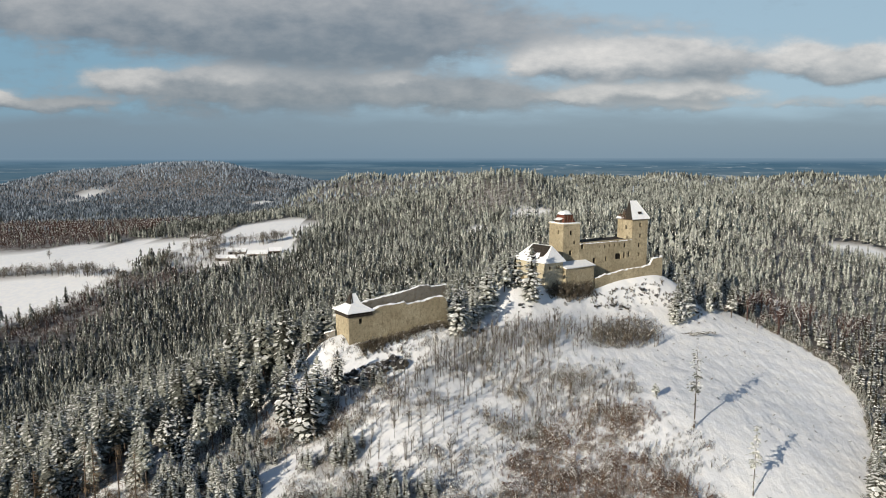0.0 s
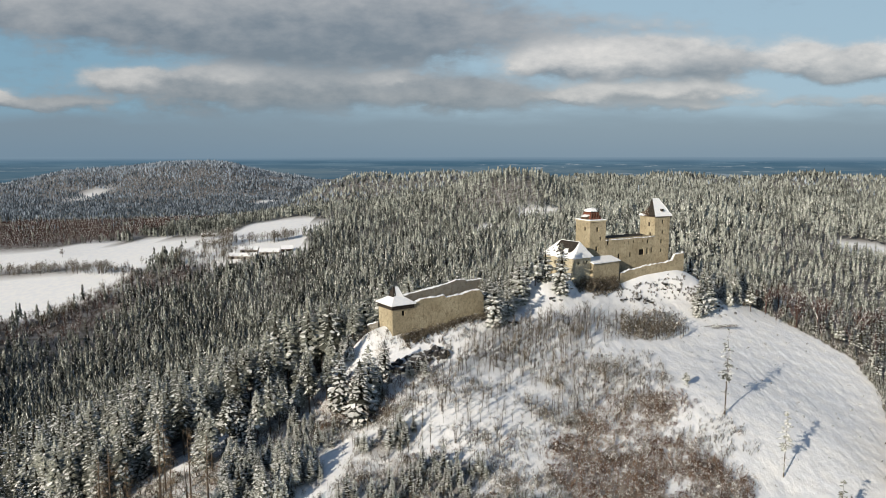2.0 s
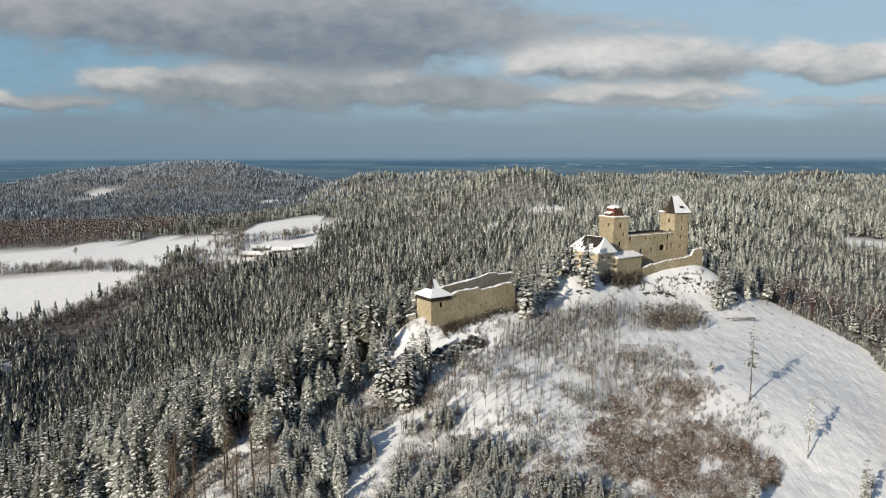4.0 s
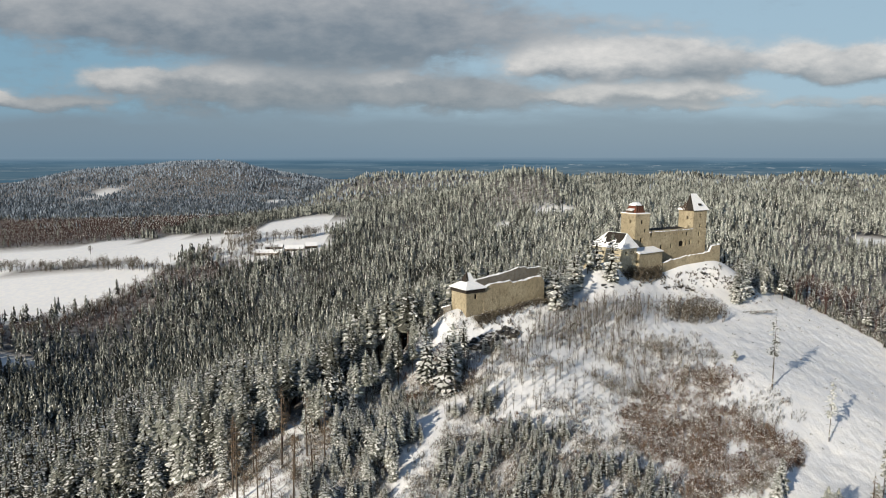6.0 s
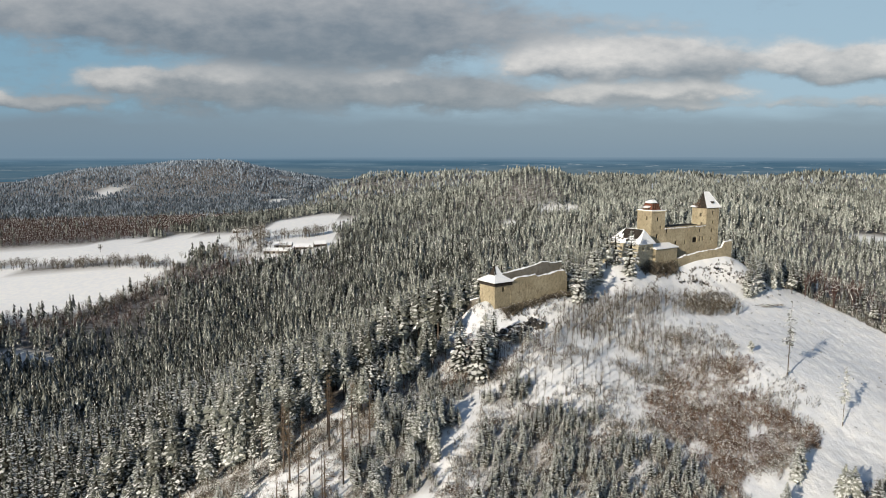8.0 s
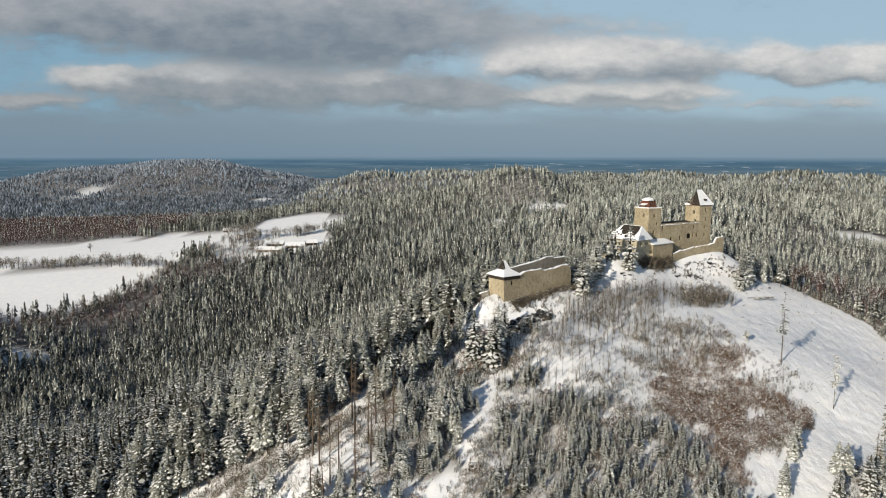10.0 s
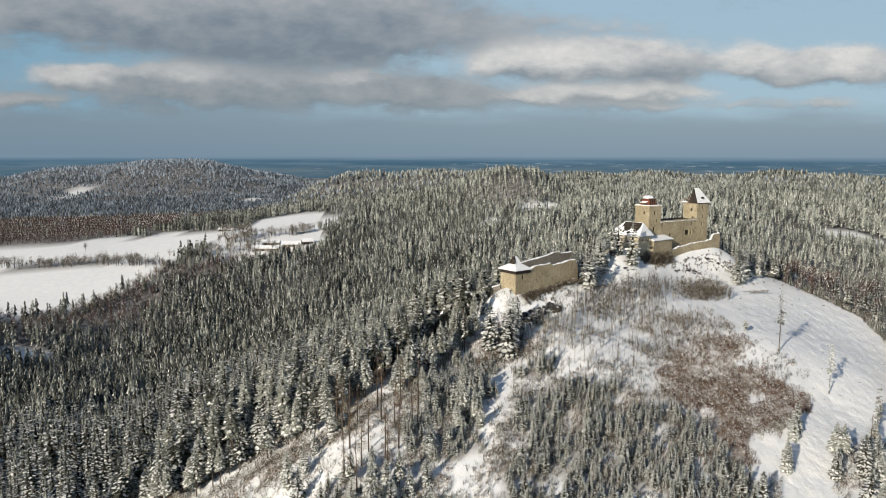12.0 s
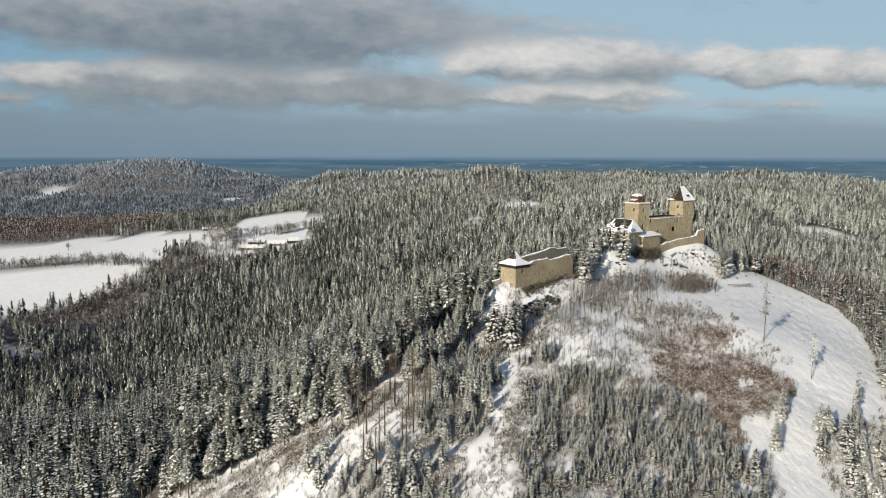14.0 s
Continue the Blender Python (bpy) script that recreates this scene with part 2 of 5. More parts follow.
GROUND, SNOW, BRANCH_SNOW = ground_material(), snow_material(), branch_snow_material()
NEEDLES = needle_material("spruce_needles", (0.008, 0.009, 0.006), (0.036, 0.040, 0.022), 0.05, 0.76, (0.54, 0.55, 0.48))
FROSTED = needle_material("frosted_needles", (0.009, 0.010, 0.009), (0.036, 0.039, 0.030), 0.05, 0.84, (0.52, 0.54, 0.48))
# far needles carry the blue of distance haze in their base colour
HAZE_RIME = needle_material("haze_blue_rimed_needles", (0.024, 0.034, 0.044), (0.050, 0.066, 0.080), 0.04, 0.76, (0.50, 0.57, 0.65))
SAPLING_NEEDLES = needle_material("snowy_young_needles", (0.012, 0.015, 0.005), (0.058, 0.066, 0.020), 0.08, 0.72, (0.66, 0.67, 0.60))
STONE = masonry_material("rubble_masonry", (0.355, 0.305, 0.205), (0.46, 0.40, 0.28), (0.20, 0.165, 0.11))
GREY_STONE = masonry_material("grey_rubble", (0.17, 0.165, 0.150), (0.25, 0.24, 0.215), (0.10, 0.095, 0.085))
PLASTER = masonry_material("old_lime_plaster", (0.50, 0.45, 0.33), (0.58, 0.53, 0.40), (0.40, 0.35, 0.25))
# near-black inner boughs; the shade inside the crowns is part of this colour
INNER = plain("inner_boughs_and_shade", (0.014, 0.012, 0.009), (0.04, 0.034, 0.024), 1.2, 0.95)
WOOD_TWIG = plain("dark_bare_crowns", (0.040, 0.026, 0.024), (0.110, 0.066, 0.056), 0.12, 0.9)
BARK = plain("bark", (0.05, 0.040, 0.032), (0.13, 0.10, 0.078), 2.5, 0.95, 0.05)
LARCH = plain("tan_larch_twigs", (0.11, 0.075, 0.045), (0.25, 0.18, 0.115), 0.3, 0.9)
TWIG = plain("bare_twigs", (0.050, 0.041, 0.030), (0.17, 0.142, 0.105), 0.25, 0.9)
RED_TWIG = plain("reddish_bare_twigs", (0.070, 0.042, 0.030), (0.185, 0.115, 0.076), 0.25, 0.9)
TIMBER = plain("weathered_timber", (0.055, 0.04, 0.03), (0.15, 0.10, 0.07), 2.0, 0.8, 0.04)
SHINGLE = plain("dark_shingles", (0.016, 0.014, 0.012), (0.055, 0.045, 0.036), 1.4, 0.8, 0.06)
RED_BOARD = plain("red_brown_boards", (0.10, 0.036, 0.024), (0.20, 0.075, 0.046), 1.6, 0.75, 0.04)
DARK = plain("painted_dark_inside", (0.012, 0.010, 0.008), (0.03, 0.025, 0.02), 1.0, 0.95)
BARN = plain("light_render", (0.22, 0.20, 0.17), (0.34, 0.31, 0.27), 0.6, 0.9)


def backdrop_material():
    mat = bpy.data.materials.new("haze_blue_distance")
    mat.use_nodes = True
    nt = mat.node_tree
    nt.nodes.clear()
    k = Kit(nt, None)
    sep = k.node("ShaderNodeSeparateXYZ")
    k.link(k.pos, sep.inputs[0])
    z = sep.outputs[2]
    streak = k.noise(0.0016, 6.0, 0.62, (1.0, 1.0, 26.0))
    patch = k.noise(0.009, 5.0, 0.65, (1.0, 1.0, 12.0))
    # distance haze is put into these glowing colours, paling towards the horizon sky
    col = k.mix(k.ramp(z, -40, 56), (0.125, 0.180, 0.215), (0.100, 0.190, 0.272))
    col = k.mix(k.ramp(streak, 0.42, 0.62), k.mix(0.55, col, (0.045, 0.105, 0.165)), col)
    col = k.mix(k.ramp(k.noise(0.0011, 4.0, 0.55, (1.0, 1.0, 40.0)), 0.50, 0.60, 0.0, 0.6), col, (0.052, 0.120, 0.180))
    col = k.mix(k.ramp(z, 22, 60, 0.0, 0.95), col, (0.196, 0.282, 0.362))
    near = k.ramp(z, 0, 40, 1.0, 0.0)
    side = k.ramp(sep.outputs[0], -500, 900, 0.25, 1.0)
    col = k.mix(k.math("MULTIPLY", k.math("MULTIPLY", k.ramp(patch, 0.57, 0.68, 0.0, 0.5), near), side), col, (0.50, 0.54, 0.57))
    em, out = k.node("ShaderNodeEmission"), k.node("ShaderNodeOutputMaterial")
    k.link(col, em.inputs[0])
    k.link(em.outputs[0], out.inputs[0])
    return mat


DISTANCE = backdrop_material()


# ---- mesh helpers ----
def link_np(name, verts, tris, mats, index=None, attrs=None, parent=None):
    """One mesh object from arrays: corners, triangles or quads, a material for each face, values for each corner."""
    me = bpy.data.meshes.new(name)
    n, k = len(tris), tris.shape[1]
    me.vertices.add(len(verts))
    me.vertices.foreach_set("co", np.ascontiguousarray(verts, np.float32).ravel())
    me.loops.add(n * k)
    me.loops.foreach_set("vertex_index", np.ascontiguousarray(tris, np.int32).ravel())
    me.polygons.add(n)
    me.polygons.foreach_set("loop_start", np.arange(n, dtype=np.int32) * k)
    me.polygons.foreach_set("loop_total", np.full(n, k, np.int32))
    for q in mats:
        me.materials.append(q)
    if index is not None:
        me.polygons.foreach_set("material_index", np.ascontiguousarray(index, np.int32))
    for key, value in (attrs or {}).items():
        me.attributes.new(key, "FLOAT", "POINT").data.foreach_set("value", np.ascontiguousarray(value, np.float32))
    me.update(calc_edges=True)
    me.validate()
    ob = new(name, me)
    ob.parent = parent
    return ob


def part(name, bm, mat, parent, label="", smooth=False):
    me = bpy.data.meshes.new(name)
    bmesh.ops.recalc_face_normals(bm, faces=bm.faces)
    for f in bm.faces:
        f.smooth = smooth
    bm.to_mesh(me)
    bm.free()
    for q in (mat if isinstance(mat, (list, tuple)) else [mat]):
        me.materials.append(q)
    ob = new(name, me)
    ob.parent = parent
    return tagged(ob, label)


def box(bm, x0, x1, y0, y1, z0, z1, mi=0):
    vs = [bm.verts.new((x, y, z)) for z in (z0, z1) for y in (y0, y1) for x in (x0, x1)]
    for q in ((0, 1, 3, 2), (4, 6, 7, 5), (0, 4, 5, 1), (1, 5, 7, 3), (3, 7, 6, 2), (2, 6, 4, 0)):
        bm.faces.new([vs[i] for i in q]).material_index = mi
    return vs


def shell(bm, thick):
    """Give loose faces a thickness, outsides out."""
    bmesh.ops.recalc_face_normals(bm, faces=list(bm.faces))
    bmesh.ops.solidify(bm, geom=list(bm.faces), thickness=thick)
    bmesh.ops.recalc_face_normals(bm, faces=list(bm.faces))


def poly(bm, pts, mi=0):
    f = bm.faces.new([bm.verts.new(p) for p in pts])
    f.material_index = mi
    return f


def thing(name, x, y, z, turn, label, category, group="", kind=""):
    ob = new(name)
    ob.matrix_world = pose(x, y, z, 0, 0, turn)
    return tagged(ob, label, category, group, kind)


# ---- the lie of the land ----
HILLS = []


def hill(x, y, height, rx, ry=None, turn=0):
    HILLS.append((x, y, height, rx, ry or rx, radians(turn)))


hill(20, 274, 6.1, 16, 12, 35)
hill(-36, 234, 12.9, 16, 9, 34)
hill(-5, 244, 5.8, 22, 8, 34)
hill(60, 290, -6.6, 22, 10, 33)
hill(88, 303, -1.9, 22, 10, 30)
hill(42, 282, -2.2, 12)
hill(-50, 222, 5.7, 20)
hill(100, 322, 5.7, 18)
hill(-15, 205, 7.5, 30, 25, 0)
hill(30, 255, 4.3, 25, 20, 30)
hill(72, 305, 14.6, 42, 18, 30)
hill(38, 290, 12.8, 20, 20, 30)
hill(-15, 238, 11.0, 40, 20, 32)
hill(20, 240, 15.9, 60)
hill(0, 170, 18.0, 70)
hill(95, 215, 12.5, 50)
hill(60, 165, 3.8, 40, 30, 0)
hill(-80, 160, 20.2, 55)
hill(45, 330, 45.1, 110)
hill(-110, 240, 39.2, 90)
hill(150, 330, 21.1, 120)
hill(0, 60, 20.1, 150)
hill(-50, 420, 6.4, 160)
hill(200, 480, 17.3, 170)
hill(-320, 560, -49.5, 200, 160, 60)
hill(-250, 250, -12.2, 160)
hill(60, 760, 16.7, 200)
hill(-260, 900, 14.4, 180)
hill(320, 760, 62.2, 260)
hill(-150, 1150, 36.3, 260, 200, 0)
hill(-60, 1540, 71.0, 240, 160, 0)
hill(250, 1250, 51.0, 330)
hill(-600, 1000, 15.8, 330)
hill(-826, 2450, 102.3, 330, 230, 10)
hill(-1250, 2330, 54.4, 330, 240, 10)
hill(-560, 2480, 4.8, 170, 150, 0)
hill(300, 1800, 37.4, 450)
hill(900, 1300, 72.8, 500)
hill(-900, 500, -64.2, 450)
hill(600, 200, 50.3, 400)
hill(-800, 1750, -10.7, 450, 350, 0)
hill(0, -500, -16.3, 500)
hill(0, 2700, 35.2, 600, 400, 0)
hill(24, 284, 4.0, 11)
hill(87, 302, -3.0, 16, 6, 30)
hill(70, 212, 2.8, 22)
hill(-74, 150, -5.2, 22)
hill(20, 190, -1.0, 20)
hill(-36, 150, -2.0, 18)
hill(85, 180, -0.7, 16)
hill(-100, 145, 2.1, 16)
hill(75, 145, 2.1, 22)
hill(-1250, 2330, 11.9, 120)
hill(-620, 2440, -20.0, 70, 80)
hill(-300, 1600, 25.7, 70, 100)
hill(-200, 1560, 30.6, 70, 100)
hill(-60, 1560, -4.6, 80, 100)
hill(60, 1100, 42.0, 80, 90)
hill(135, 1090, 25.2, 50, 90)
hill(220, 1300, 11.4, 70, 90)
hill(330, 1400, 10.6, 90, 110)
hill(470, 1450, 21.2, 90, 110)
hill(610, 1450, 15.0, 90, 110)
hill(730, 1420, 20.4, 80, 110)
hill(860, 1380, 15.7, 90, 110)
VALLEY = -70.0


def wave(x, y, size, seed):
    """Cheap smooth unevenness between -1 and 1."""
    a, b = x / size, y / size
    return (np.sin(a * 1.7 + b * 0.9 + seed) + np.sin(a * -1.1 + b * 2.3 + seed * 2.1) + np.sin(a * 2.9 - b * 1.3 + seed * 3.7) + np.sin(a * 0.6 + b * 3.7 + seed * 5.3)) / 4


def land(x, y):
    x, y = np.asarray(x, float), np.asarray(y, float)
    z = np.full(np.broadcast(x, y).shape, VALLEY)
    for cx, cy, height, rx, ry, a in HILLS:
        dx, dy = x - cx, y - cy
        p, q = dx * np.cos(a) + dy * np.sin(a), -dx * np.sin(a) + dy * np.cos(a)
        z = z + height * np.exp(-(p / rx) ** 2 - (q / ry) ** 2)
    return z


def inside(x, y, corners):
    """Which of the points lie inside the outline."""
    x, y = np.asarray(x, float), np.asarray(y, float)
    r = np.zeros(x.shape, bool)
    for (x0, y0), (x1, y1) in zip(corners, corners[1:] + corners[:1]):
        cross = (y0 > y) != (y1 > y)
        r ^= cross & (x < (x1 - x0) * (y - y0) / (y1 - y0 + 1e-9) + x0)
    return r


def blob(x, y, cx, cy, rx, ry, turn=0):
    a = radians(turn)
    dx, dy = np.asarray(x, float) - cx, np.asarray(y, float) - cy
    p, q = dx * math.cos(a) + dy * math.sin(a), -dx * math.sin(a) + dy * math.cos(a)
    return np.clip(1.25 - (p / rx) ** 2 - (q / ry) ** 2, 0, 1)


SLOPE = [(-72, 238), (-44, 244), (-28, 254), (8, 282), (26, 310), (50, 322), (80, 342), (104, 334), (118, 318), (138, 326), (154, 302), (165, 283), (162, 255),
         (146, 225), (132, 200), (124, 180), (126, 150), (135, 60), (-240, 60), (-240, 172), (-182, 178), (-160, 178), (-134, 177), (-116, 175), (-104, 177), (-92, 188), (-80, 202), (-70, 222)]
GLADE = [(110, 310), (131, 318), (146, 313), (160, 302), (165, 275), (161, 250), (143, 224), (128, 205), (119, 188), (107, 172), (92, 163), (77, 159), (64, 147), (54, 132), (49, 104), (33, 104), (34, 122), (41, 138), (47, 152), (61, 166),
         (74, 175), (81, 186), (84, 198), (80, 206), (69, 214), (65, 228), (68, 250), (85, 278), (97, 291)]
FIELDS = [[(-320, 951), (-309, 1052), (-243, 1092), (-165, 1010), (-175, 970), (-205, 928), (-269, 910)],
          [(-760, 1000), (-594, 1001), (-494, 1014), (-369, 937), (-300, 899), (-350, 885), (-368, 860), (-376, 830), (-446, 843), (-501, 858), (-589, 878), (-760, 895)],
          [(-760, 876), (-554, 840), (-478, 824), (-366, 806), (-370, 778), (-398, 730), (-424, 690), (-470, 662), (-540, 652), (-760, 696)],
          [(-330, 985), (-269, 914), (-205, 932), (-180, 900), (-190, 850), (-210, 808), (-245, 800), (-285, 806), (-322, 822), (-342, 846), (-345, 880), (-360, 940)],
          [(-500, 1072), (-414, 1008), (-327, 960), (-308, 918), (-370, 940), (-453, 985)]]
GAPS = [(44, 890, 20, 33), (-1072, 2120, 40, 34), (-540, 2050, 46, 50), (120, 948, 34, 24), (172, 372, 14, 12), (196, 402, 14, 10), (345, 565, 26, 34), (-433, 580, 30, 13), (-300, 1056, 10, 6), (-583, 2425, 30, 40), (-330, 1330, 60, 25)]
HEDGE = [(-760, 900), (-589, 882), (-446, 848), (-372, 834), (-362, 800), (-478, 822), (-554, 838), (-760, 872)]
BROWN_WOOD = [(-1150, 985), (-760, 1002), (-594, 1003), (-500, 1018), (-470, 1080), (-465, 1180), (-420, 1300), (-380, 1480), (-560, 1540), (-800, 1470), (-1150, 1420)]
FIELD_WOOD = [(-560, 654), (-470, 664), (-424, 692), (-398, 732), (-370, 780), (-340, 812), (-300, 790), (-322, 730), (-372, 655), (-440, 606), (-560, 596)]
# thickets of young spruces, and the reddish scrub beside them
THICKETS = [[(-82, 166), (-80, 143), (-56, 142), (-47, 166), (-49, 182), (-65, 181)],
            [(-38, 166), (-19, 178), (-2, 175), (3, 166), (20, 163), (25, 146), (29, 126), (26, 90), (-44, 90), (-57, 116), (-48, 134), (-42, 146), (-46, 157)]]
RED_SCRUB = [(14, 186), (33, 201), (54, 196), (78, 186), (73, 174), (60, 167), (47, 160), (37, 142), (30, 138), (25, 160), (18, 174)]


def field_at(x, y):
    r = np.zeros(np.asarray(x).shape, bool)
    for f in FIELDS:
        r |= inside(x, y, f)
    for cx, cy, rx, ry in GAPS:
        r |= blob(x, y, cx, cy, rx, ry) > 0.25
    return r


def brush_at(x, y):
    """How thick dry grass and bare shrubs stand on the slope."""
    b = np.where(np.asarray(y) < 178, 0.82, 0.52) * blob(x, y, -10, 180, 150, 90)
    for q in ((38, 205, 40, 16, 15, 0.85), (50, 208, 24, 12, 20, 0.95), (-44, 225, 14, 10, 0, 0.6), (25, 248, 60, 9, 33, 0.42), (75, 272, 26, 12, 30, 0.95), (-82, 128, 24, 16, 0, 0.75), (-42, 205, 22, 14, 20, 0.8), (-120, 163, 38, 10, 10, 1.25), (-138, 171, 55, 10, 0, 0.85), (-100, 166, 14, 8, 40, 1.1),
              (0, 205, 40, 16, 20, 0.5), (-60, 190, 20, 12, 0, 0.7), (40, 225, 40, 16, 20, 0.7), (-160, 150, 45, 16, 10, 0.9), (110, 300, 14, 10, 30, 0.8), (-45, 215, 20, 11, 20, 0.4), (-46, 140, 9, 16, -20, 0.9), (-40, 196, 24, 12, 15, 0.95), (-66, 200, 12, 10, 30, 0.85)):
        b = np.maximum(b, q[5] * blob(x, y, *q[:5]))
    b = np.maximum(b, 1.15 * inside(x, y, RED_SCRUB))
    for q in ((-20, 222, 17, 7, 34, 0.95), (10, 216, 20, 8, -25, 0.75), (-2, 232, 22, 4, 34, 0.8), (36, 270, 26, 9, 30, 0.95), (75, 296, 20, 7, 30, 0.9), (-52, 158, 36, 5, 66, 0.65), (-12, 193, 26, 6, 8, 0.7), (8, 198, 14, 6, -20, 0.7), (43, 146, 7, 14, -20, 0.9), (-150, 172, 20, 3, -2, 0.5), (-90, 150, 12, 10, 0, 0.4)):
        b = b * (1 - q[5] * blob(x, y, *q[:5]))
    b = np.maximum(b, 0.8 * young_at(x, y))
    return np.where(inside(x, y, GLADE), 0.0, b) * (0.78 + 0.42 * wave(x, y, 9, 2) + 0.25 * wave(x, y, 3.7, 14))


def young_at(x, y):
    """How thick young spruces stand on the slope."""
    b = np.zeros(np.asarray(x).shape)
    for q in ((-58, 194, 8, 6, 0), (-36, 207, 7, 5, 0), (-24, 214, 5, 3, 0), (-92, 122, 26, 10, 0), (-80, 184, 5, 9, 20), (-100, 132, 10, 8, 0), (-30, 184, 9, 5, 20), (-52, 186, 8, 6, 0)):
        b = np.maximum(b, 0.8 * blob(x, y, *q))
    sway = 2.5 * wave(x, y, 8, 21)
    for q in THICKETS:
        b = np.maximum(b, inside(np.asarray(x) + sway, np.asarray(y) - sway, q) * np.clip(0.95 + 1.6 * wave(x, y, 7, 3), 0.05, 1.2))
    return np.where(inside(x, y, GLADE), 0.0, b)


def axis(dense_lo, dense_hi, step, lo, hi):
    mid = list(np.arange(dense_lo, dense_hi + 0.1, step))
    up, s, p = [], step, dense_hi
    while p < hi:
        s *= 1.07
        p += s
        up.append(min(p, hi))
    down, s, p = [], step, dense_lo
    while p > lo:
        s *= 1.07
        p -= s
        down.append(max(p, lo))
    return np.array(down[::-1] + mid + up)


def build_ground():
    gx, gy = axis(-200, 200, 2.0, -4700, 4700), axis(90, 350, 2.0, -3000, 4700)
    X, Y = np.meshgrid(gx, gy)
    near = np.exp(-((X - 0) / 260) ** 2 - ((Y - 210) / 220) ** 2)
    open_land = field_at(X, Y)
    Z = land(X, Y) + near * (0.5 * wave(X, Y, 9, 1) * wave(X, Y, 23, 7) + 0.3 * wave(X, Y, 3.3, 4) * (1 + wave(X, Y, 14, 5))) + (1 - near) * 1.5 * wave(X, Y, 60, 3)
    n, m = len(gx), len(gy)
    i = (np.arange(m - 1)[:, None] * n + np.arange(n - 1)[None]).ravel()
    quads = np.stack([i, i + 1, i + n + 1, i + n], 1)
    wood = np.maximum((~inside(X, Y, SLOPE) & ~open_land).astype(float), 0.75 * np.clip(young_at(X, Y), 0, 1))
    ob = link_np("ground", np.stack([X.ravel(), Y.ravel(), Z.ravel()], 1), quads, [GROUND], None, {"brush": brush_at(X, Y).ravel(), "wood": wood.ravel()})
    ob.data.polygons.foreach_set("use_smooth", np.ones(len(quads), bool))
    return tagged(ob, "snow-covered hills with dry grass showing through on the slope", "ground", "", "structure")


ground = build_ground()


def ground_z(x, y):
    near = np.exp(-((x - 0) / 260) ** 2 - ((y - 210) / 220) ** 2)
    return land(x, y) + near * (0.5 * wave(x, y, 9, 1) * wave(x, y, 23, 7) + 0.3 * wave(x, y, 3.3, 4) * (1 + wave(x, y, 14, 5))) + (1 - near) * 1.5 * wave(x, y, 60, 3)


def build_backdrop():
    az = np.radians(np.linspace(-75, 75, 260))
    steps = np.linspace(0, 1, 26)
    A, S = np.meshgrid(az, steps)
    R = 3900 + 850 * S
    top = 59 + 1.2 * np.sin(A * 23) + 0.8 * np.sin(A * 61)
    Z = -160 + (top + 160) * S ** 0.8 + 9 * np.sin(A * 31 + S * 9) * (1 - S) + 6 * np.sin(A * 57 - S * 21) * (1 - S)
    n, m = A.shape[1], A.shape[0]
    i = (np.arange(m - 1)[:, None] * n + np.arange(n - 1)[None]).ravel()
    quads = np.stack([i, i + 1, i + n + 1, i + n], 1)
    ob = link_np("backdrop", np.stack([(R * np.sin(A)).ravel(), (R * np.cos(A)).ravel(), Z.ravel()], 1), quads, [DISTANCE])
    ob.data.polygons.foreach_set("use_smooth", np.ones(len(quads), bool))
    return tagged(ob, "glowing backdrop of distant lowland with scattered snowy fields, haze in its blue colour", "distance", "", "structure")


build_backdrop()


# ---- castle ----
def wall_face(bm, length, z0, z1, openings, depth=0.8):
    """A wall in the plane y = 0 from x = 0, with openings (x, z, width, height) that go in; material 1 is the dark inside."""
    xs = sorted({0.0, length, *[o[0] for o in openings], *[o[0] + o[2] for o in openings]})
    zs = sorted({z0, z1, *[o[1] for o in openings], *[o[1] + o[3] for o in openings]})
    for xa, xb in zip(xs, xs[1:]):
        for za, zb in zip(zs, zs[1:]):
            cx, cz = (xa + xb) / 2, (za + zb) / 2
            if any(o[0] < cx < o[0] + o[2] and o[1] < cz < o[1] + o[3] for o in openings):
                continue
            poly(bm, [(xa, 0, za), (xb, 0, za), (xb, 0, zb), (xa, 0, zb)])
    for x, z, w, h in openings:
        a, b, c, d = (x, z), (x + w, z), (x + w, z + h), (x, z + h)
        for p, q in ((a, b), (b, c), (c, d), (d, a)):
            poly(bm, [(p[0], 0, p[1]), (q[0], 0, q[1]), (q[0], depth, q[1]), (p[0], depth, p[1])])


def dark_backing(parent, x, z, w, h, depth, place, label="near-black sheet painted for the unlit inside of an opening"):
    bm = bmesh.new()
    # near-black sheet at the back of the recess, painted for the unlit inside
    box(bm, x, x + w, depth - 0.02, depth + 0.08, z, z + h)
    bm.transform(place)
    return part("window", bm, DARK, parent, label)


def four_walls(parent, w, d, z0, z1, mat, front=(), left=(), back=(), right=()):
    """Four walls of a block with its front corner at the origin, w along x and d along y."""
    places = ((w, pose(0, 0, 0), front), (d, pose(0, d, 0, 0, 0, -90), left), (w, pose(w, d, 0, 0, 0, 180), back), (d, pose(w, 0, 0, 0, 0, 90), right))
    for length, place, openings in places:
        openings = [(x - 0.12, z - 0.12, a * 1.4 + 0.1, b * 1.2 + 0.1) for x, z, a, b in openings]
        bm = bmesh.new()
        wall_face(bm, length, z0, z1, openings)
        bm.transform(place)
        part("wall", bm, mat, parent)
        for x, z, a, b in openings:
            dark_backing(parent, x, z, a, b, 0.8, place)


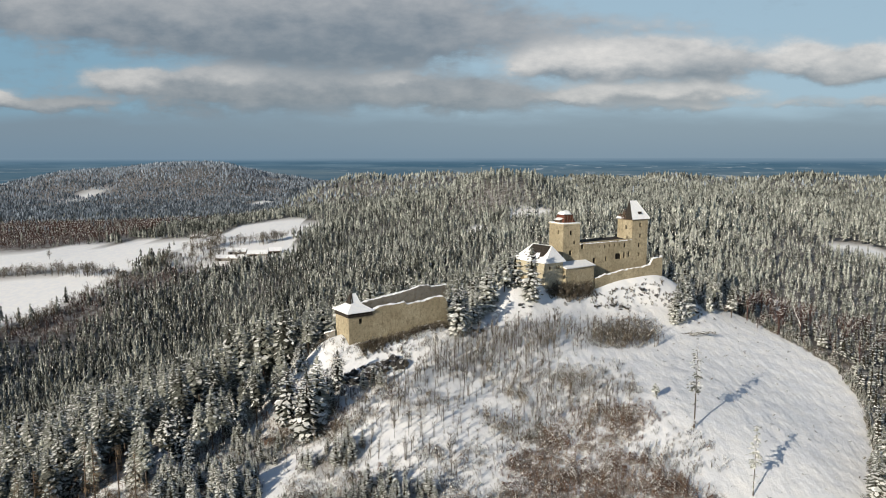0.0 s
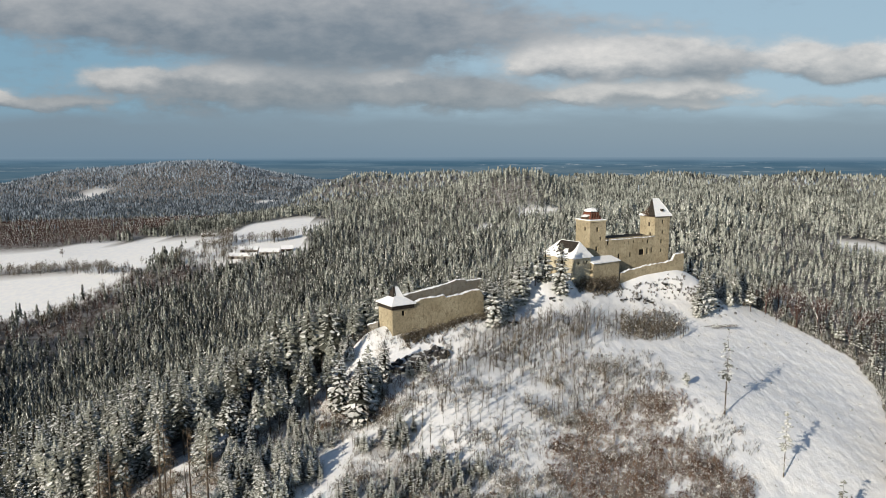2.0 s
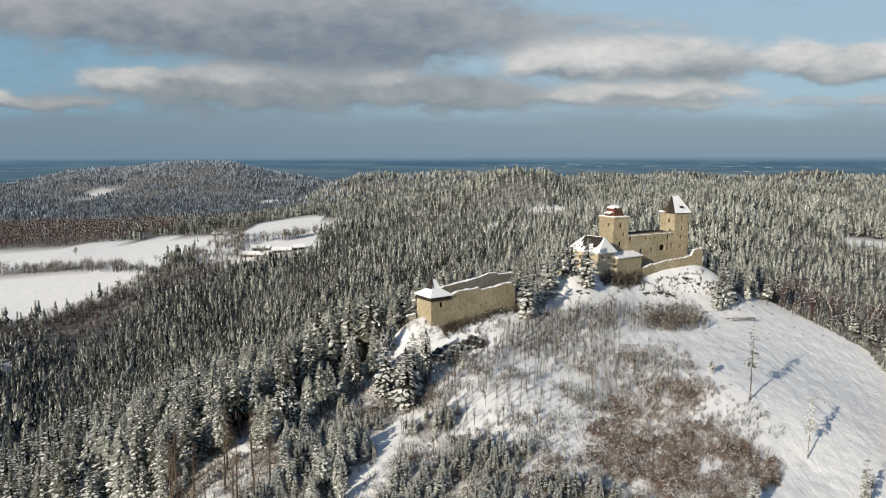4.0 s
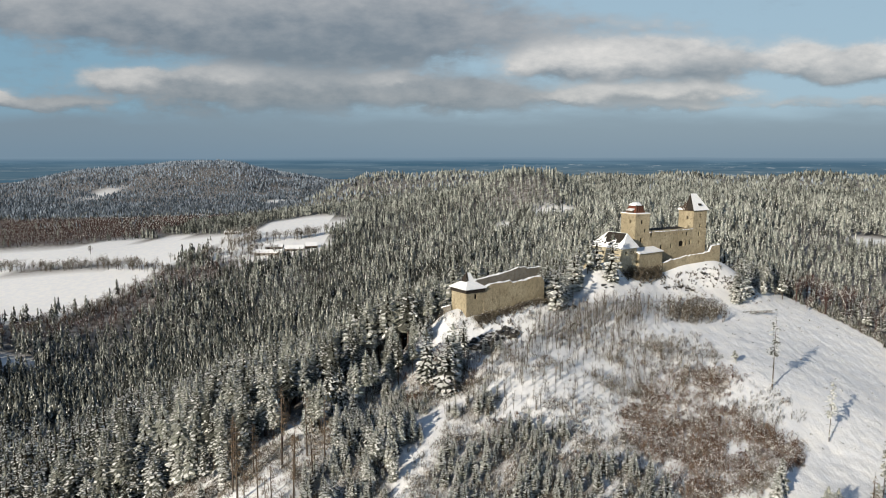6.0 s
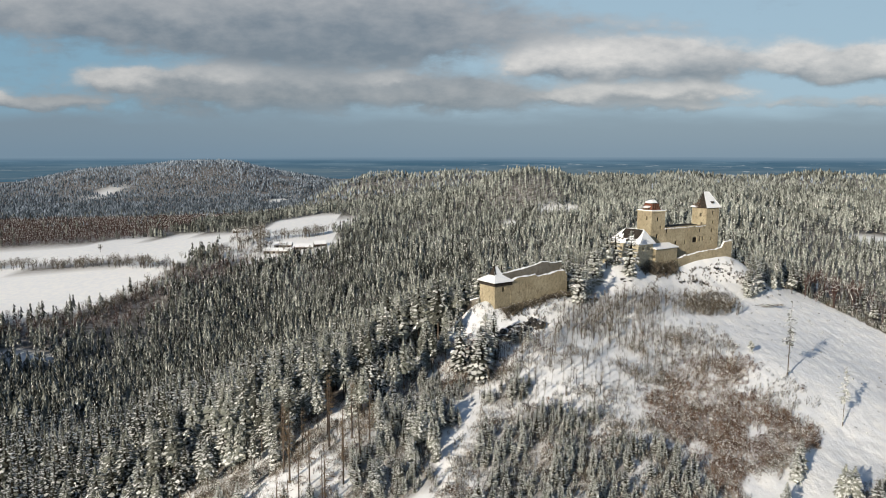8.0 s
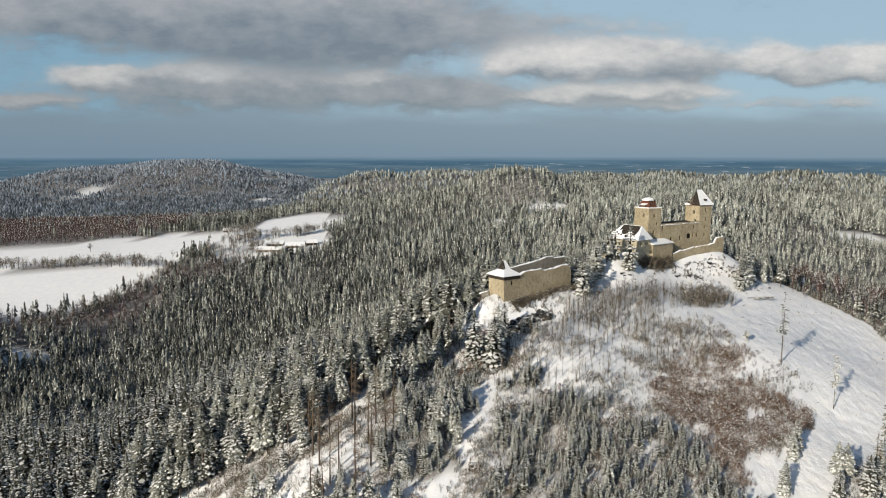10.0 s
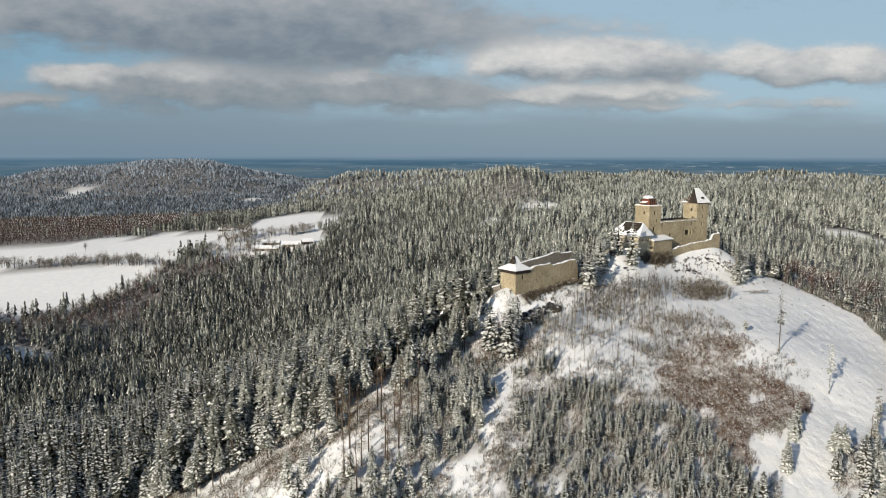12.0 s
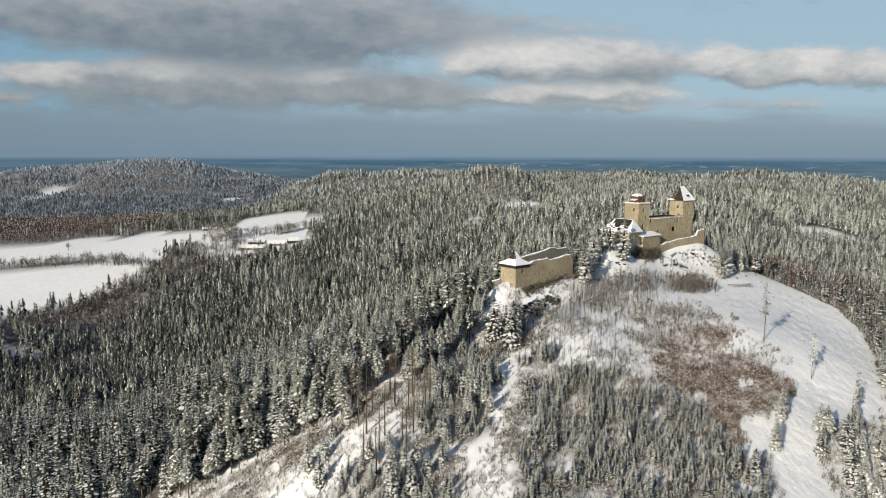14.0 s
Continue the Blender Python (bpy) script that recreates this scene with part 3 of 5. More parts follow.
def hip_roof(bm, x0, x1, y0, y1, z, ridge, zt, thick=0.3, mi=(0, 0, 0, 0)):
    """A hipped roof; ridge is (xa, ya, xb, yb). Faces: front, right, back, left."""
    xa, ya, xb, yb = ridge
    a, b, c, d = [(x0, y0, z), (x1, y0, z), (x1, y1, z), (x0, y1, z)]
    p, q = (xa, ya, zt), (xb, yb, zt)
    along_x = abs(xb - xa) >= abs(yb - ya)
    if along_x:
        faces = ([a, b, q, p], [b, c, q], [c, d, p, q], [d, a, p])
    else:
        faces = ([a, b, p], [b, c, q, p], [c, d, q], [d, a, p, q])
    for f, k in zip(faces, mi):
        poly(bm, f, k)
    lower = [(v[0], v[1], v[2] - thick) for v in (a, b, c, d)]
    for i in range(4):
        s, t = (a, b, c, d)[i], (a, b, c, d)[(i + 1) % 4]
        poly(bm, [lower[i], lower[(i + 1) % 4], t, s], mi[i])
    poly(bm, lower[::-1], mi[0])


def snow_strip(parent, pts, width, thick, rnd, label="snow lying on the wall top"):
    """A rounded, uneven cap of snow along a line."""
    bm = bmesh.new()
    rings = []
    dense = []
    for (a, b) in zip(pts, pts[1:]):
        n = max(1, int((Vector(b) - Vector(a)).length / 0.55))
        dense += [Vector(a).lerp(Vector(b), i / n) for i in range(n)]
    dense.append(Vector(pts[-1]))
    for i, p in enumerate(dense):
        d = (dense[min(i + 1, len(dense) - 1)] - dense[max(i - 1, 0)])
        d.z = 0
        side = Vector((-d.y, d.x, 0)).normalized()
        w, t = width * rnd.uniform(0.55, 1.12) / 2, thick * rnd.uniform(0.05, 1.35)
        rings.append([bm.verts.new(p + side * (w * s) + Vector((0, 0, t * h))) for s, h in ((-1, -0.4), (-0.9, 0.5), (-0.4, 1), (0.4, 1), (0.9, 0.5), (1, -0.4))])
    for r, s in zip(rings, rings[1:]):
        for j in range(5):
            bm.faces.new((r[j], r[j + 1], s[j + 1], s[j]))
    return part("snow_cap", bm, SNOW, parent, label, True)


CR = random.Random(11)


def ruin_wall(name, pts, thick, depth_below, label, mat, snow=True, jag=0.35):
    """A free-standing wall along pts (x, y, top), with an uneven crest."""
    base = thing(name, pts[0][0], pts[0][1], float(land(pts[0][0], pts[0][1])), 0, label, "castle wall", "castle walls")
    o = base.matrix_world.translation
    dense = []
    for a, b in zip(pts, pts[1:]):
        n = max(1, int(math.hypot(b[0] - a[0], b[1] - a[1]) / 1.3))
        dense += [tuple(a[k] + (b[k] - a[k]) * i / n for k in range(3)) for i in range(n)]
    dense.append(tuple(pts[-1]))
    bm = bmesh.new()
    rings, crest = [], []
    for i, (x, y, z) in enumerate(dense):
        a, b = dense[max(i - 1, 0)], dense[min(i + 1, len(dense) - 1)]
        d = Vector((b[0] - a[0], b[1] - a[1], 0)).normalized()
        side = Vector((-d.y, d.x, 0)) * thick / 2
        z += CR.uniform(-jag, jag)
        g = float(land(x, y)) - depth_below
        p = Vector((x, y, 0)) - Vector((o.x, o.y, 0))
        top = z - o.z
        bulge = side * CR.uniform(1.0, 1.12)
        rings.append([bm.verts.new(q) for q in (p - side * 1.25 + Vector((0, 0, g - o.z)), p - bulge + Vector((0, 0, (g + z) / 2 - o.z)), p - side + Vector((0, 0, top - 0.25)), p - side * 0.6 + Vector((0, 0, top)),
                                               p + side * 0.6 + Vector((0, 0, top)), p + side + Vector((0, 0, top - 0.25)), p + side * 1.25 + Vector((0, 0, g - o.z)))])
        crest.append(p + Vector((0, 0, top)))
    for r, s in zip(rings, rings[1:]):
        for j in range(6):
            bm.faces.new((r[j], r[j + 1], s[j + 1], s[j]))
    bm.faces.new(rings[0][::-1])
    bm.faces.new(rings[-1])
    part("masonry", bm, mat, base)
    if snow:
        snow_strip(base, crest, thick * 1.05, 0.32, CR)
    return base


A = 28.5
# west tower, with its boarded top
tower = thing("residential_tower", 51.26, 297.43, 8.0, 27.0, "square ochre stone tower with a red-brown boarded top under snow", "tower", "castle towers")
four_walls(tower, 8.8, 10.1, 0, 31.0, STONE, front=[(3.6, 26.6, 0.9, 1.6), (5.6, 22.6, 0.8, 1.2), (3.4, 18.0, 1.0, 1.6), (6.4, 14.5, 0.6, 1.0)], left=[(6.0, 27.0, 0.8, 1.4), (2.2, 16.5, 0.9, 1.4), (5.2, 12.5, 0.8, 1.2)])
bm = bmesh.new()
box(bm, -0.35, 9.15, -0.35, 10.45, 31.0, 31.5)
part("cornice", bm, PLASTER, tower, "pale stone cornice")
bm = bmesh.new()
box(bm, -0.25, 9.05, -0.25, 10.35, 31.5, 31.85)
bmesh.ops.bevel(bm, geom=[e for e in bm.edges if e.verts[0].co.z > 31.7 and e.verts[1].co.z > 31.7], offset=0.2, segments=2, affect="EDGES")
part("snow_cap", bm, SNOW, tower, "snow lying round the tower top")
bm = bmesh.new()
for z0, z1, i0, i1 in ((31.7, 35.2, 1.3, 2.3),):
    lo = [(i0, i0 + 0.4, z0), (8.8 - i0, i0 + 0.4, z0), (8.8 - i0, 9.7 - i0, z0), (i0, 9.7 - i0, z0)]
    hi = [(i1, i1 + 0.4, z1), (8.8 - i1, i1 + 0.4, z1), (8.8 - i1, 9.7 - i1, z1), (i1, 9.7 - i1, z1)]
    for i in range(4):
        poly(bm, [lo[i], lo[(i + 1) % 4], hi[(i + 1) % 4], hi[i]])
    poly(bm, hi)
part("boarded_top", bm, RED_BOARD, tower, "red-brown boarded tower top")
bm = bmesh.new()
hip_roof(bm, 1.9, 6.8, 2.3, 7.5, 35.25, (3.6, 5.0, 5.1, 5.0), 36.6, 0.25)
part("roof", bm, SHINGLE, tower, "low ragged dark roof on the tower top")


def snow_heap(bm, x0, x1, y0, y1, z, rise, seed, n=9):
    """A ragged heap of snow over a rectangle, domed in the middle."""
    r = random.Random(seed)
    rows = []
    for i in range(n):
        row = []
        for j in range(n):
            a, b = i / (n - 1) * 2 - 1, j / (n - 1) * 2 - 1
            d = max(0.0, 1 - (a * a + b * b) * 0.62)
            edge = i in (0, n - 1) or j in (0, n - 1)
            row.append(bm.verts.new(((x0 + x1) / 2 + a * (x1 - x0) / 2 * r.uniform(0.86, 1.06), (y0 + y1) / 2 + b * (y1 - y0) / 2 * r.uniform(0.86, 1.06), z + (0 if edge else rise * d ** 0.7 * r.uniform(0.55, 1.15) + 0.22))))
        rows.append(row)
    for p, q in zip(rows, rows[1:]):
        for j in range(n - 1):
            bm.faces.new((p[j], q[j], q[j + 1], p[j + 1]))


bm = bmesh.new()
snow_heap(bm, 1.5, 6.5, 2.2, 7.5, 35.2, 1.6, 4)
part("snow_cap", bm, SNOW, tower, "ragged heap of snow on the tower roof", True)
bm = bmesh.new()
for x in (1.9, 3.3, 4.7, 6.1):
    box(bm, x, x + 0.18, 1.65, 1.9, 31.8, 35.0)
part("batten", bm, TIMBER, tower, "dark upright timbers on the boarded top")
bm = bmesh.new()
box(bm, 0.2, 1.9, 3.0, 6.6, 31.8, 33.3)
part("stair_hood", bm, TIMBER, tower, "dark timber hood")
bm = bmesh.new()
poly(bm, [(0.0, 2.8, 33.2), (2.1, 2.8, 33.9), (2.1, 6.8, 33.9), (0.0, 6.8, 33.2)])
shell(bm, 0.3)
part("snow_cap", bm, SNOW, tower, "snow on the timber hood")

# east tower, with a steep broken roof
tower = thing("residential_tower", 86.12, 317.92, 8.0, A, "square ochre stone tower with steep half-stripped snowy roof", "tower", "castle towers")
four_walls(tower, 9.4, 9.7, 0, 31.6, STONE, front=[(4.4, 28.2, 0.9, 1.4), (4.6, 23.2, 0.9, 1.4), (4.0, 18.8, 0.9, 1.6), (4.0, 14.6, 0.8, 1.4)], left=[(5.2, 27.0, 0.9, 1.4), (6.2, 22.4, 0.8, 1.3)], right=[(4, 26, 0.9, 1.4)])
def beam(bm, p, q, w=0.2):
    p, q = Vector(p), Vector(q)
    d = (q - p).normalized()
    a = d.cross(Vector((0, 0, 1))).normalized() * w / 2
    b = d.cross(a).normalized() * w / 2
    ends = [[bm.verts.new(c + s * a + t * b) for s, t in ((-1, -1), (1, -1), (1, 1), (-1, 1))] for c in (p, q)]
    for i in range(4):
        bm.faces.new((ends[0][i], ends[0][(i + 1) % 4], ends[1][(i + 1) % 4], ends[1][i]))
    bm.faces.new(ends[0][::-1])
    bm.faces.new(ends[1])


fl, fr, br, pa, pb = (-0.7, -0.7, 31.7), (10.1, -0.7, 31.7), (10.1, 10.4, 31.7), (2.6, 4.85, 39.9), (6.2, 4.85, 39.9)
bm = bmesh.new()
poly(bm, [fl, fr, pb, pa])
poly(bm, [fr, br, pb])
shell(bm, 0.3)
part("roof", bm, SNOW, tower, "steep roof slopes under snow")
bm = bmesh.new()
poly(bm, [(-0.6, -0.6, 31.72), (2.55, 4.8, 39.8), (2.3, 5.4, 38.3), (1.5, 4.9, 37.0), (1.2, 5.6, 35.6), (0.35, 4.2, 34.6), (0.2, 4.9, 33.6), (-0.55, 3.4, 32.3), (-0.7, 3.6, 31.7)])
poly(bm, [br, (6.0, 10.4, 31.7), (5.0, 8.9, 34.2), (4.0, 8.0, 35.6), (3.4, 6.0, 38.0), (2.7, 4.95, 39.7), pb])
shell(bm, 0.2)
part("bare_shingles", bm, SHINGLE, tower, "torn dark shingles round the hole in the roof")
for k in range(7):
    y = 3.2 + k * 1.05
    f = (0.75, 0.5, 0.62, 0.35, 0.55, 0.25, 0.3)[k]
    p, q = Vector((-0.4, y, 31.8)), Vector((2.6, 4.85 + (y - 4.85) * 0.25, 39.2))
    bm = bmesh.new()
    beam(bm, p, p.lerp(q, f), 0.24)
    part("rafter", bm, TIMBER, tower, "bare brown rafter in the broken roof")
bm = bmesh.new()
for p, q in (((-0.5, 3.0, 32.3), (0.3, 9.6, 32.9)), ((0.2, 3.6, 33.9), (1.0, 8.8, 33.2)), ((-0.3, 5.0, 31.9), (2.4, 8.6, 34.2)), ((0.6, 3.8, 32.0), (3.0, 9.0, 32.6)), ((0.8, 5.0, 35.3), (2.2, 7.6, 34.4))):
    beam(bm, p, q, 0.3)
part("fallen_timber", bm, TIMBER, tower, "tangled fallen timbers")
bm = bmesh.new()
snow_heap(bm, -1.1, 2.6, 6.6, 10.9, 31.6, 1.1, 9, 7)
part("snow_cap", bm, SNOW, tower, "snow left on the broken eaves", True)
bm = bmesh.new()
box(bm, -0.5, 9.9, -0.5, 10.2, 31.4, 31.65)
part("ceiling_boards", bm, TIMBER, tower, "weathered boards under the roof")
bm = bmesh.new()
box(bm, 4.2, 5.6, 0.2, 2.6, 34.0, 35.0)
part("dormer", bm, [SHINGLE], tower, "small dark roof hatch")

# palace between the towers
ax, ay = 59.2, 301.5
pl = math.hypot(86.12 - ax, 317.92 - ay)
palace = thing("palace", ax, ay, 8.0, math.degrees(math.atan2(317.92 - ay, 86.12 - ax)), "roofless ochre stone palace range between two towers", "castle building")
row = [(1.0, 20.3, 1.0, 2.4), (8.0, 13.4, 1.1, 2.0), (15.4, 13.8, 0.8, 1.8), (21.5, 14.2, 2.6, 2.2), (26.5, 14.4, 0.9, 2.4), (29.4, 14.8, 0.8, 2.0), (11.5, 20.0, 0.5, 0.9), (14.5, 20.0, 0.5, 0.9), (17.5, 20.2, 0.5, 0.9), (20.5, 20.2, 0.5, 0.9), (23.5, 20.3, 0.5, 0.9), (26.6, 19.3, 0.9, 1.5)]
four_walls(palace, pl, 10.0, 0, 22.4, STONE, front=row)
snow_strip(palace, [(pl * i / 14, 0.35, 22.35 + CR.uniform(-0.12, 0.16)) for i in range(15)], 1.3, 0.35, CR)
bm = bmesh.new()
poly(bm, [(0.3, 1.0, 22.2), (pl - 0.3, 1.0, 22.2), (pl - 0.3, 9.6, 22.9), (0.3, 9.6, 22.9)])
shell(bm, 0.25)
part("roof", bm, SHINGLE, palace, "dark boarded low roof behind the parapet")
bm = bmesh.new()
for s in range(9):
    a0, a1 = math.pi * s / 9, math.pi * (s + 1) / 9
    poly(bm, [(22.8 + 1.3 * math.cos(a0), 0.05, 16.4 + 1.3 * math.sin(a0)), (22.8 + 1.3 * math.cos(a1), 0.05, 16.4 + 1.3 * math.sin(a1)), (22.8 + 1.6 * math.cos(a1), -0.12, 16.4 + 1.6 * math.sin(a1)), (22.8 + 1.6 * math.cos(a0), -0.12, 16.4 + 1.6 * math.sin(a0))])
part("arch", bm, PLASTER, palace, "pale round arch over the wide window")

# gatehouse below the west tower
house = thing("gatehouse", 41.96, 284.07, 8.0, 35.9, "plastered castle gatehouse with patchy snow on a hipped roof", "castle building")
four_walls(house, 10.2, 18.4, 0, 16.8, PLASTER, front=[(2.2, 13.8, 0.8, 1.1), (6.0, 13.8, 0.7, 1.1), (7.6, 13.8, 0.7, 1.1)], left=[(12.2, 13.2, 0.8, 1.2), (10.4, 13.2, 0.8, 1.2), (6.6, 13.2, 0.8, 1.2), (2.0, 12.6, 0.9, 2.2)])
bm = bmesh.new()
hip_roof(bm, -0.9, 11.1, -0.9, 19.3, 16.8, (5.1, 1.7, 5.1, 12.8), 23.4, 0.3, (0, 1, 0, 0))
part("roof", bm, [SNOW, SHINGLE], house, "hipped roof with snow and bare dark shingles")
bm = bmesh.new()
def slope_point(y, f):
    return (-0.9 + 6.0 * f - 0.04, y, 16.8 + 6.6 * f + 0.045)


upper = [slope_point(1.95, 0.97), slope_point(12.6, 0.97)]
lower = []
for i in range(34):
    y = 13.2 - 11.4 * i / 33
    f = 0.36 + 0.16 * math.sin(y * 1.1 + 1) + 0.10 * math.sin(y * 2.7) + CR.uniform(-0.10, 0.10)
    f = max(f, 0.12 + 0.8 * max(0.0, (y - 9.5) / 6.0))
    f = max(f, 0.985 * max(0.0, (2.6 - y) / 2.6) + 0.30)
    lower.append(slope_point(y, min(f, 0.93)))
poly(bm, upper + lower)
for y, f, r0 in ((7.5, 0.20, 0.9), (10.8, 0.24, 0.7), (12.6, 0.30, 0.6), (4.5, 0.22, 0.6), (14.2, 0.42, 0.5)):
    poly(bm, [slope_point(y + r0 * CR.uniform(0.6, 1.3) * math.cos(a * 0.7), f + 0.11 * r0 * CR.uniform(0.6, 1.2) * math.sin(a * 0.7)) for a in range(9)])
part("bare_shingles", bm, SHINGLE, house, "dark shingles where the snow has slid off")

shed = thing("lean_to", 41.96 + 10.3 * math.cos(radians(35.9)) + 1.6 * math.sin(radians(35.9)), 284.07 + 10.3 * math.sin(radians(35.9)) - 1.6 * math.cos(radians(35.9)), 6.0, 35.9, "low stone lean-to with a snow-covered roof", "castle building")
four_walls(shed, 17.0, 5.5, 0, 15.9, STONE)
bm = bmesh.new()
poly(bm, [(-0.2, -0.6, 15.9), (17.4, -0.6, 15.9), (17.4, 5.8, 17.6), (-0.2, 5.8, 17.6)])
shell(bm, 0.4)
part("roof", bm, SNOW, shed, "single-pitched roof under snow")

porch = thing("gate_porch", 31.0, 292.0, 6.0, 35.9, "low stone gate porch with a snowy roof below the gatehouse", "castle building")
bm = bmesh.new()
box(bm, 0, 5.0, 0, 7.0, 0, 12.0)
part("wall", bm, STONE, porch, "shaded rubble wall")
bm = bmesh.new()
poly(bm, [(-0.7, -0.5, 11.9), (5.3, -0.5, 13.4), (5.3, 7.4, 13.4), (-0.7, 7.4, 11.9)])
shell(bm, 0.35)
part("roof", bm, SNOW, porch, "snow-covered porch roof")

# walls in front of the palace and along the lower ward
ruin_wall("outer_wall", [(65.5, 300.0, 15.9), (72, 304.5, 16.8), (80, 309.2, 17.8), (88, 313.2, 18.3), (94, 316.4, 18.9), (95.6, 317.4, 21.6), (100.5, 320.3, 22.2), (101.5, 324, 22.0)], 1.3, 4.0, "ruined ochre outer wall with a snow-capped stepped crest", STONE)
ua, ub = math.cos(radians(34.5)), math.sin(radians(34.5))


def ward(u, v, z):
    return (-31.44 + u * ua - v * ub, 228.75 + u * ub + v * ua, z)


ruin_wall("curtain_wall", [ward(8.4, 0.7, 15.6), ward(9.5, 0.7, 16.3), ward(12, 0.7, 17.2), ward(22, 0.7, 17.4), ward(23, 0.7, 16.6), ward(30, 0.7, 16.9), ward(35, 0.7, 17.9), ward(38.5, 0.7, 17.8), ward(39.8, 0.7, 15.5), ward(40.0, 1.6, 10.5)], 1.5, 4.0, "long ruined ochre curtain wall with snow on its crest", STONE, True, 0.12)
ruin_wall("curtain_wall", [ward(7.5, 12.0, 15.8), ward(14, 12.0, 17.1), ward(24, 11.5, 18.2), ward(32, 11.0, 19.6), ward(35, 11.0, 20.4), ward(39, 11.0, 20.2), ward(40, 11.0, 19.4), ward(48, 11.0, 19.6)], 1.4, 6.0, "rear curtain wall in grey stone with a snowy crest", GREY_STONE, True, 0.12)
ruin_wall("curtain_wall", [ward(-0.5, 9.3, 9.0), ward(-2.4, 10.5, 8.2), ward(-3.2, 12, 7.2)], 1.2, 4.0, "low ruined stub of grey stone wall beside the gate tower", GREY_STONE, True, 0.3)

gate = thing("gate_tower", -31.44, 228.75, 0.0, 34.5, "small square stone tower with a snow-covered hipped roof", "tower")
four_walls(gate, 8.6, 9.7, -3, 15.6, STONE, front=[(4.0, 12.2, 0.8, 1.5)])
bm = bmesh.new()
box(bm, -0.3, 8.9, -0.3, 10.0, 14.6, 16.1)
part("eaves_band", bm, SHINGLE, gate, "dark timber band under the eaves")
bm = bmesh.new()
lo = [(-0.8, -0.8, 16.4), (9.4, -0.8, 16.4), (9.4, 10.5, 16.4), (-0.8, 10.5, 16.4)]
up = [(2.5, 2.9, 18.5), (6.3, 2.9, 18.5), (6.3, 6.9, 18.5), (2.5, 6.9, 18.5)]
for i in range(4):
    a, b, c, d = lo[i], lo[(i + 1) % 4], up[(i + 1) % 4], up[i]
    poly(bm, [a, b, c, d])
    poly(bm, [(a[0], a[1], 16.05), (b[0], b[1], 16.05), b, a])
poly(bm, [(p[0], p[1], 16.05) for p in lo][::-1])
hip_roof(bm, 2.5, 6.3, 2.9, 6.9, 18.5, (3.5, 4.9, 5.3, 4.9), 21.8, 0.1)
part("roof", bm, SNOW, gate, "hipped roof under snow")
bm = bmesh.new()
poly(bm, [(2.3, 3.0, 18.5), (2.3, 6.8, 18.5), (3.2, 4.9, 22.0)])
poly(bm, [(2.3, 3.0, 18.5), (3.2, 4.9, 22.0), (3.9, 4.9, 22.0), (3.3, 3.0, 18.9)])
part("gablet", bm, SHINGLE, gate, "dark bare gablet at the ridge")

# ---- trees ----
TR = np.random.RandomState(5)


def blade(base, out, side, length, width, droop, mi, V, F, M, fold=0.45):
    """A drooping bough of two faces that meet in a ridge."""
    b = np.array(base)
    tip = b + out * length + np.array((0, 0, -droop))
    mid = b + out * length * 0.6 + np.array((0, 0, -droop * 0.5 - width * fold))
    i = len(V)
    V += [b, mid + side * width, tip, mid - side * width]
    F += [(i, i + 1, i + 2), (i, i + 2, i + 3)]
    M += [mi] * 2


def cone_spruce(height, radius, tiers, sides, seed, bare=0.06, power=0.85, rise=2.0, snow=0.0, ragged=0.3):
    """A spruce of star-shaped skirts of boughs, one over the other, with narrow tongues of snow on the boughs."""
    r = np.random.RandomState(seed)
    V, F, M = [], [], []
    step = height * (1 - bare) / tiers
    for k in range(tiers):
        f = min(0.97, max(0.0, (k + r.uniform(-0.25, 0.25)) / tiers))
        z0 = height * (bare + (0.97 - bare) * f)
        z1 = min(height, z0 + step * rise * r.uniform(0.85, 1.2))
        rad = (radius * min(1.0, 0.74 + 2.2 * f) * (1 - f) ** power) * r.uniform(0.84, 1.14) + 0.12
        i, a0 = len(V), r.uniform(0, 6.28)
        top = np.array((r.uniform(-0.06, 0.06) * rad, r.uniform(-0.06, 0.06) * rad, z1))
        for j in range(sides):
            a = a0 + 6.2832 * j / sides + r.uniform(-1.2, 1.2) / sides
            q = rad * (r.uniform(1.0 - ragged, 1.0 + ragged) if j % 2 else r.uniform(0.36, 0.62))
            V.append(np.array((q * math.cos(a), q * math.sin(a), z0 + r.uniform(-0.5, 0.5) * step * ragged * 2 + (-0.15 * q if j % 2 else 0.45 * step))))
        V.append(top)
        for j in range(sides):
            F.append((i + j, i + (j + 1) % sides, i + sides))
            M.append(0)
        for j in range(1, sides, 2):
            for _ in range(2 if tiers > 10 else 1):
                if r.rand() < snow:
                    tip = V[i + j]
                    d = tip - top
                    reach = np.hypot(d[0], d[1])
                    side = np.array((-d[1], d[0], 0)) / (reach + 1e-6)
                    w = side * (reach * r.uniform(0.10, 0.20) + 0.04)
                    g = r.uniform(0.35, 0.75)
                    e = min(1.06, g + r.uniform(0.2, 0.4))
                    up = np.array((0, 0, 0.05 * rad + 0.03)) + side * r.uniform(-0.16, 0.16) * reach
                    n = len(V)
                    V += [top + d * g + up, top + d * e + w + up, top + d * (e + 0.06) - w * r.uniform(0.5, 1.0) + up]
                    F.append((n, n + 1, n + 2))
                    M.append(1)
    return np.array(V), np.array(F), np.array(M)


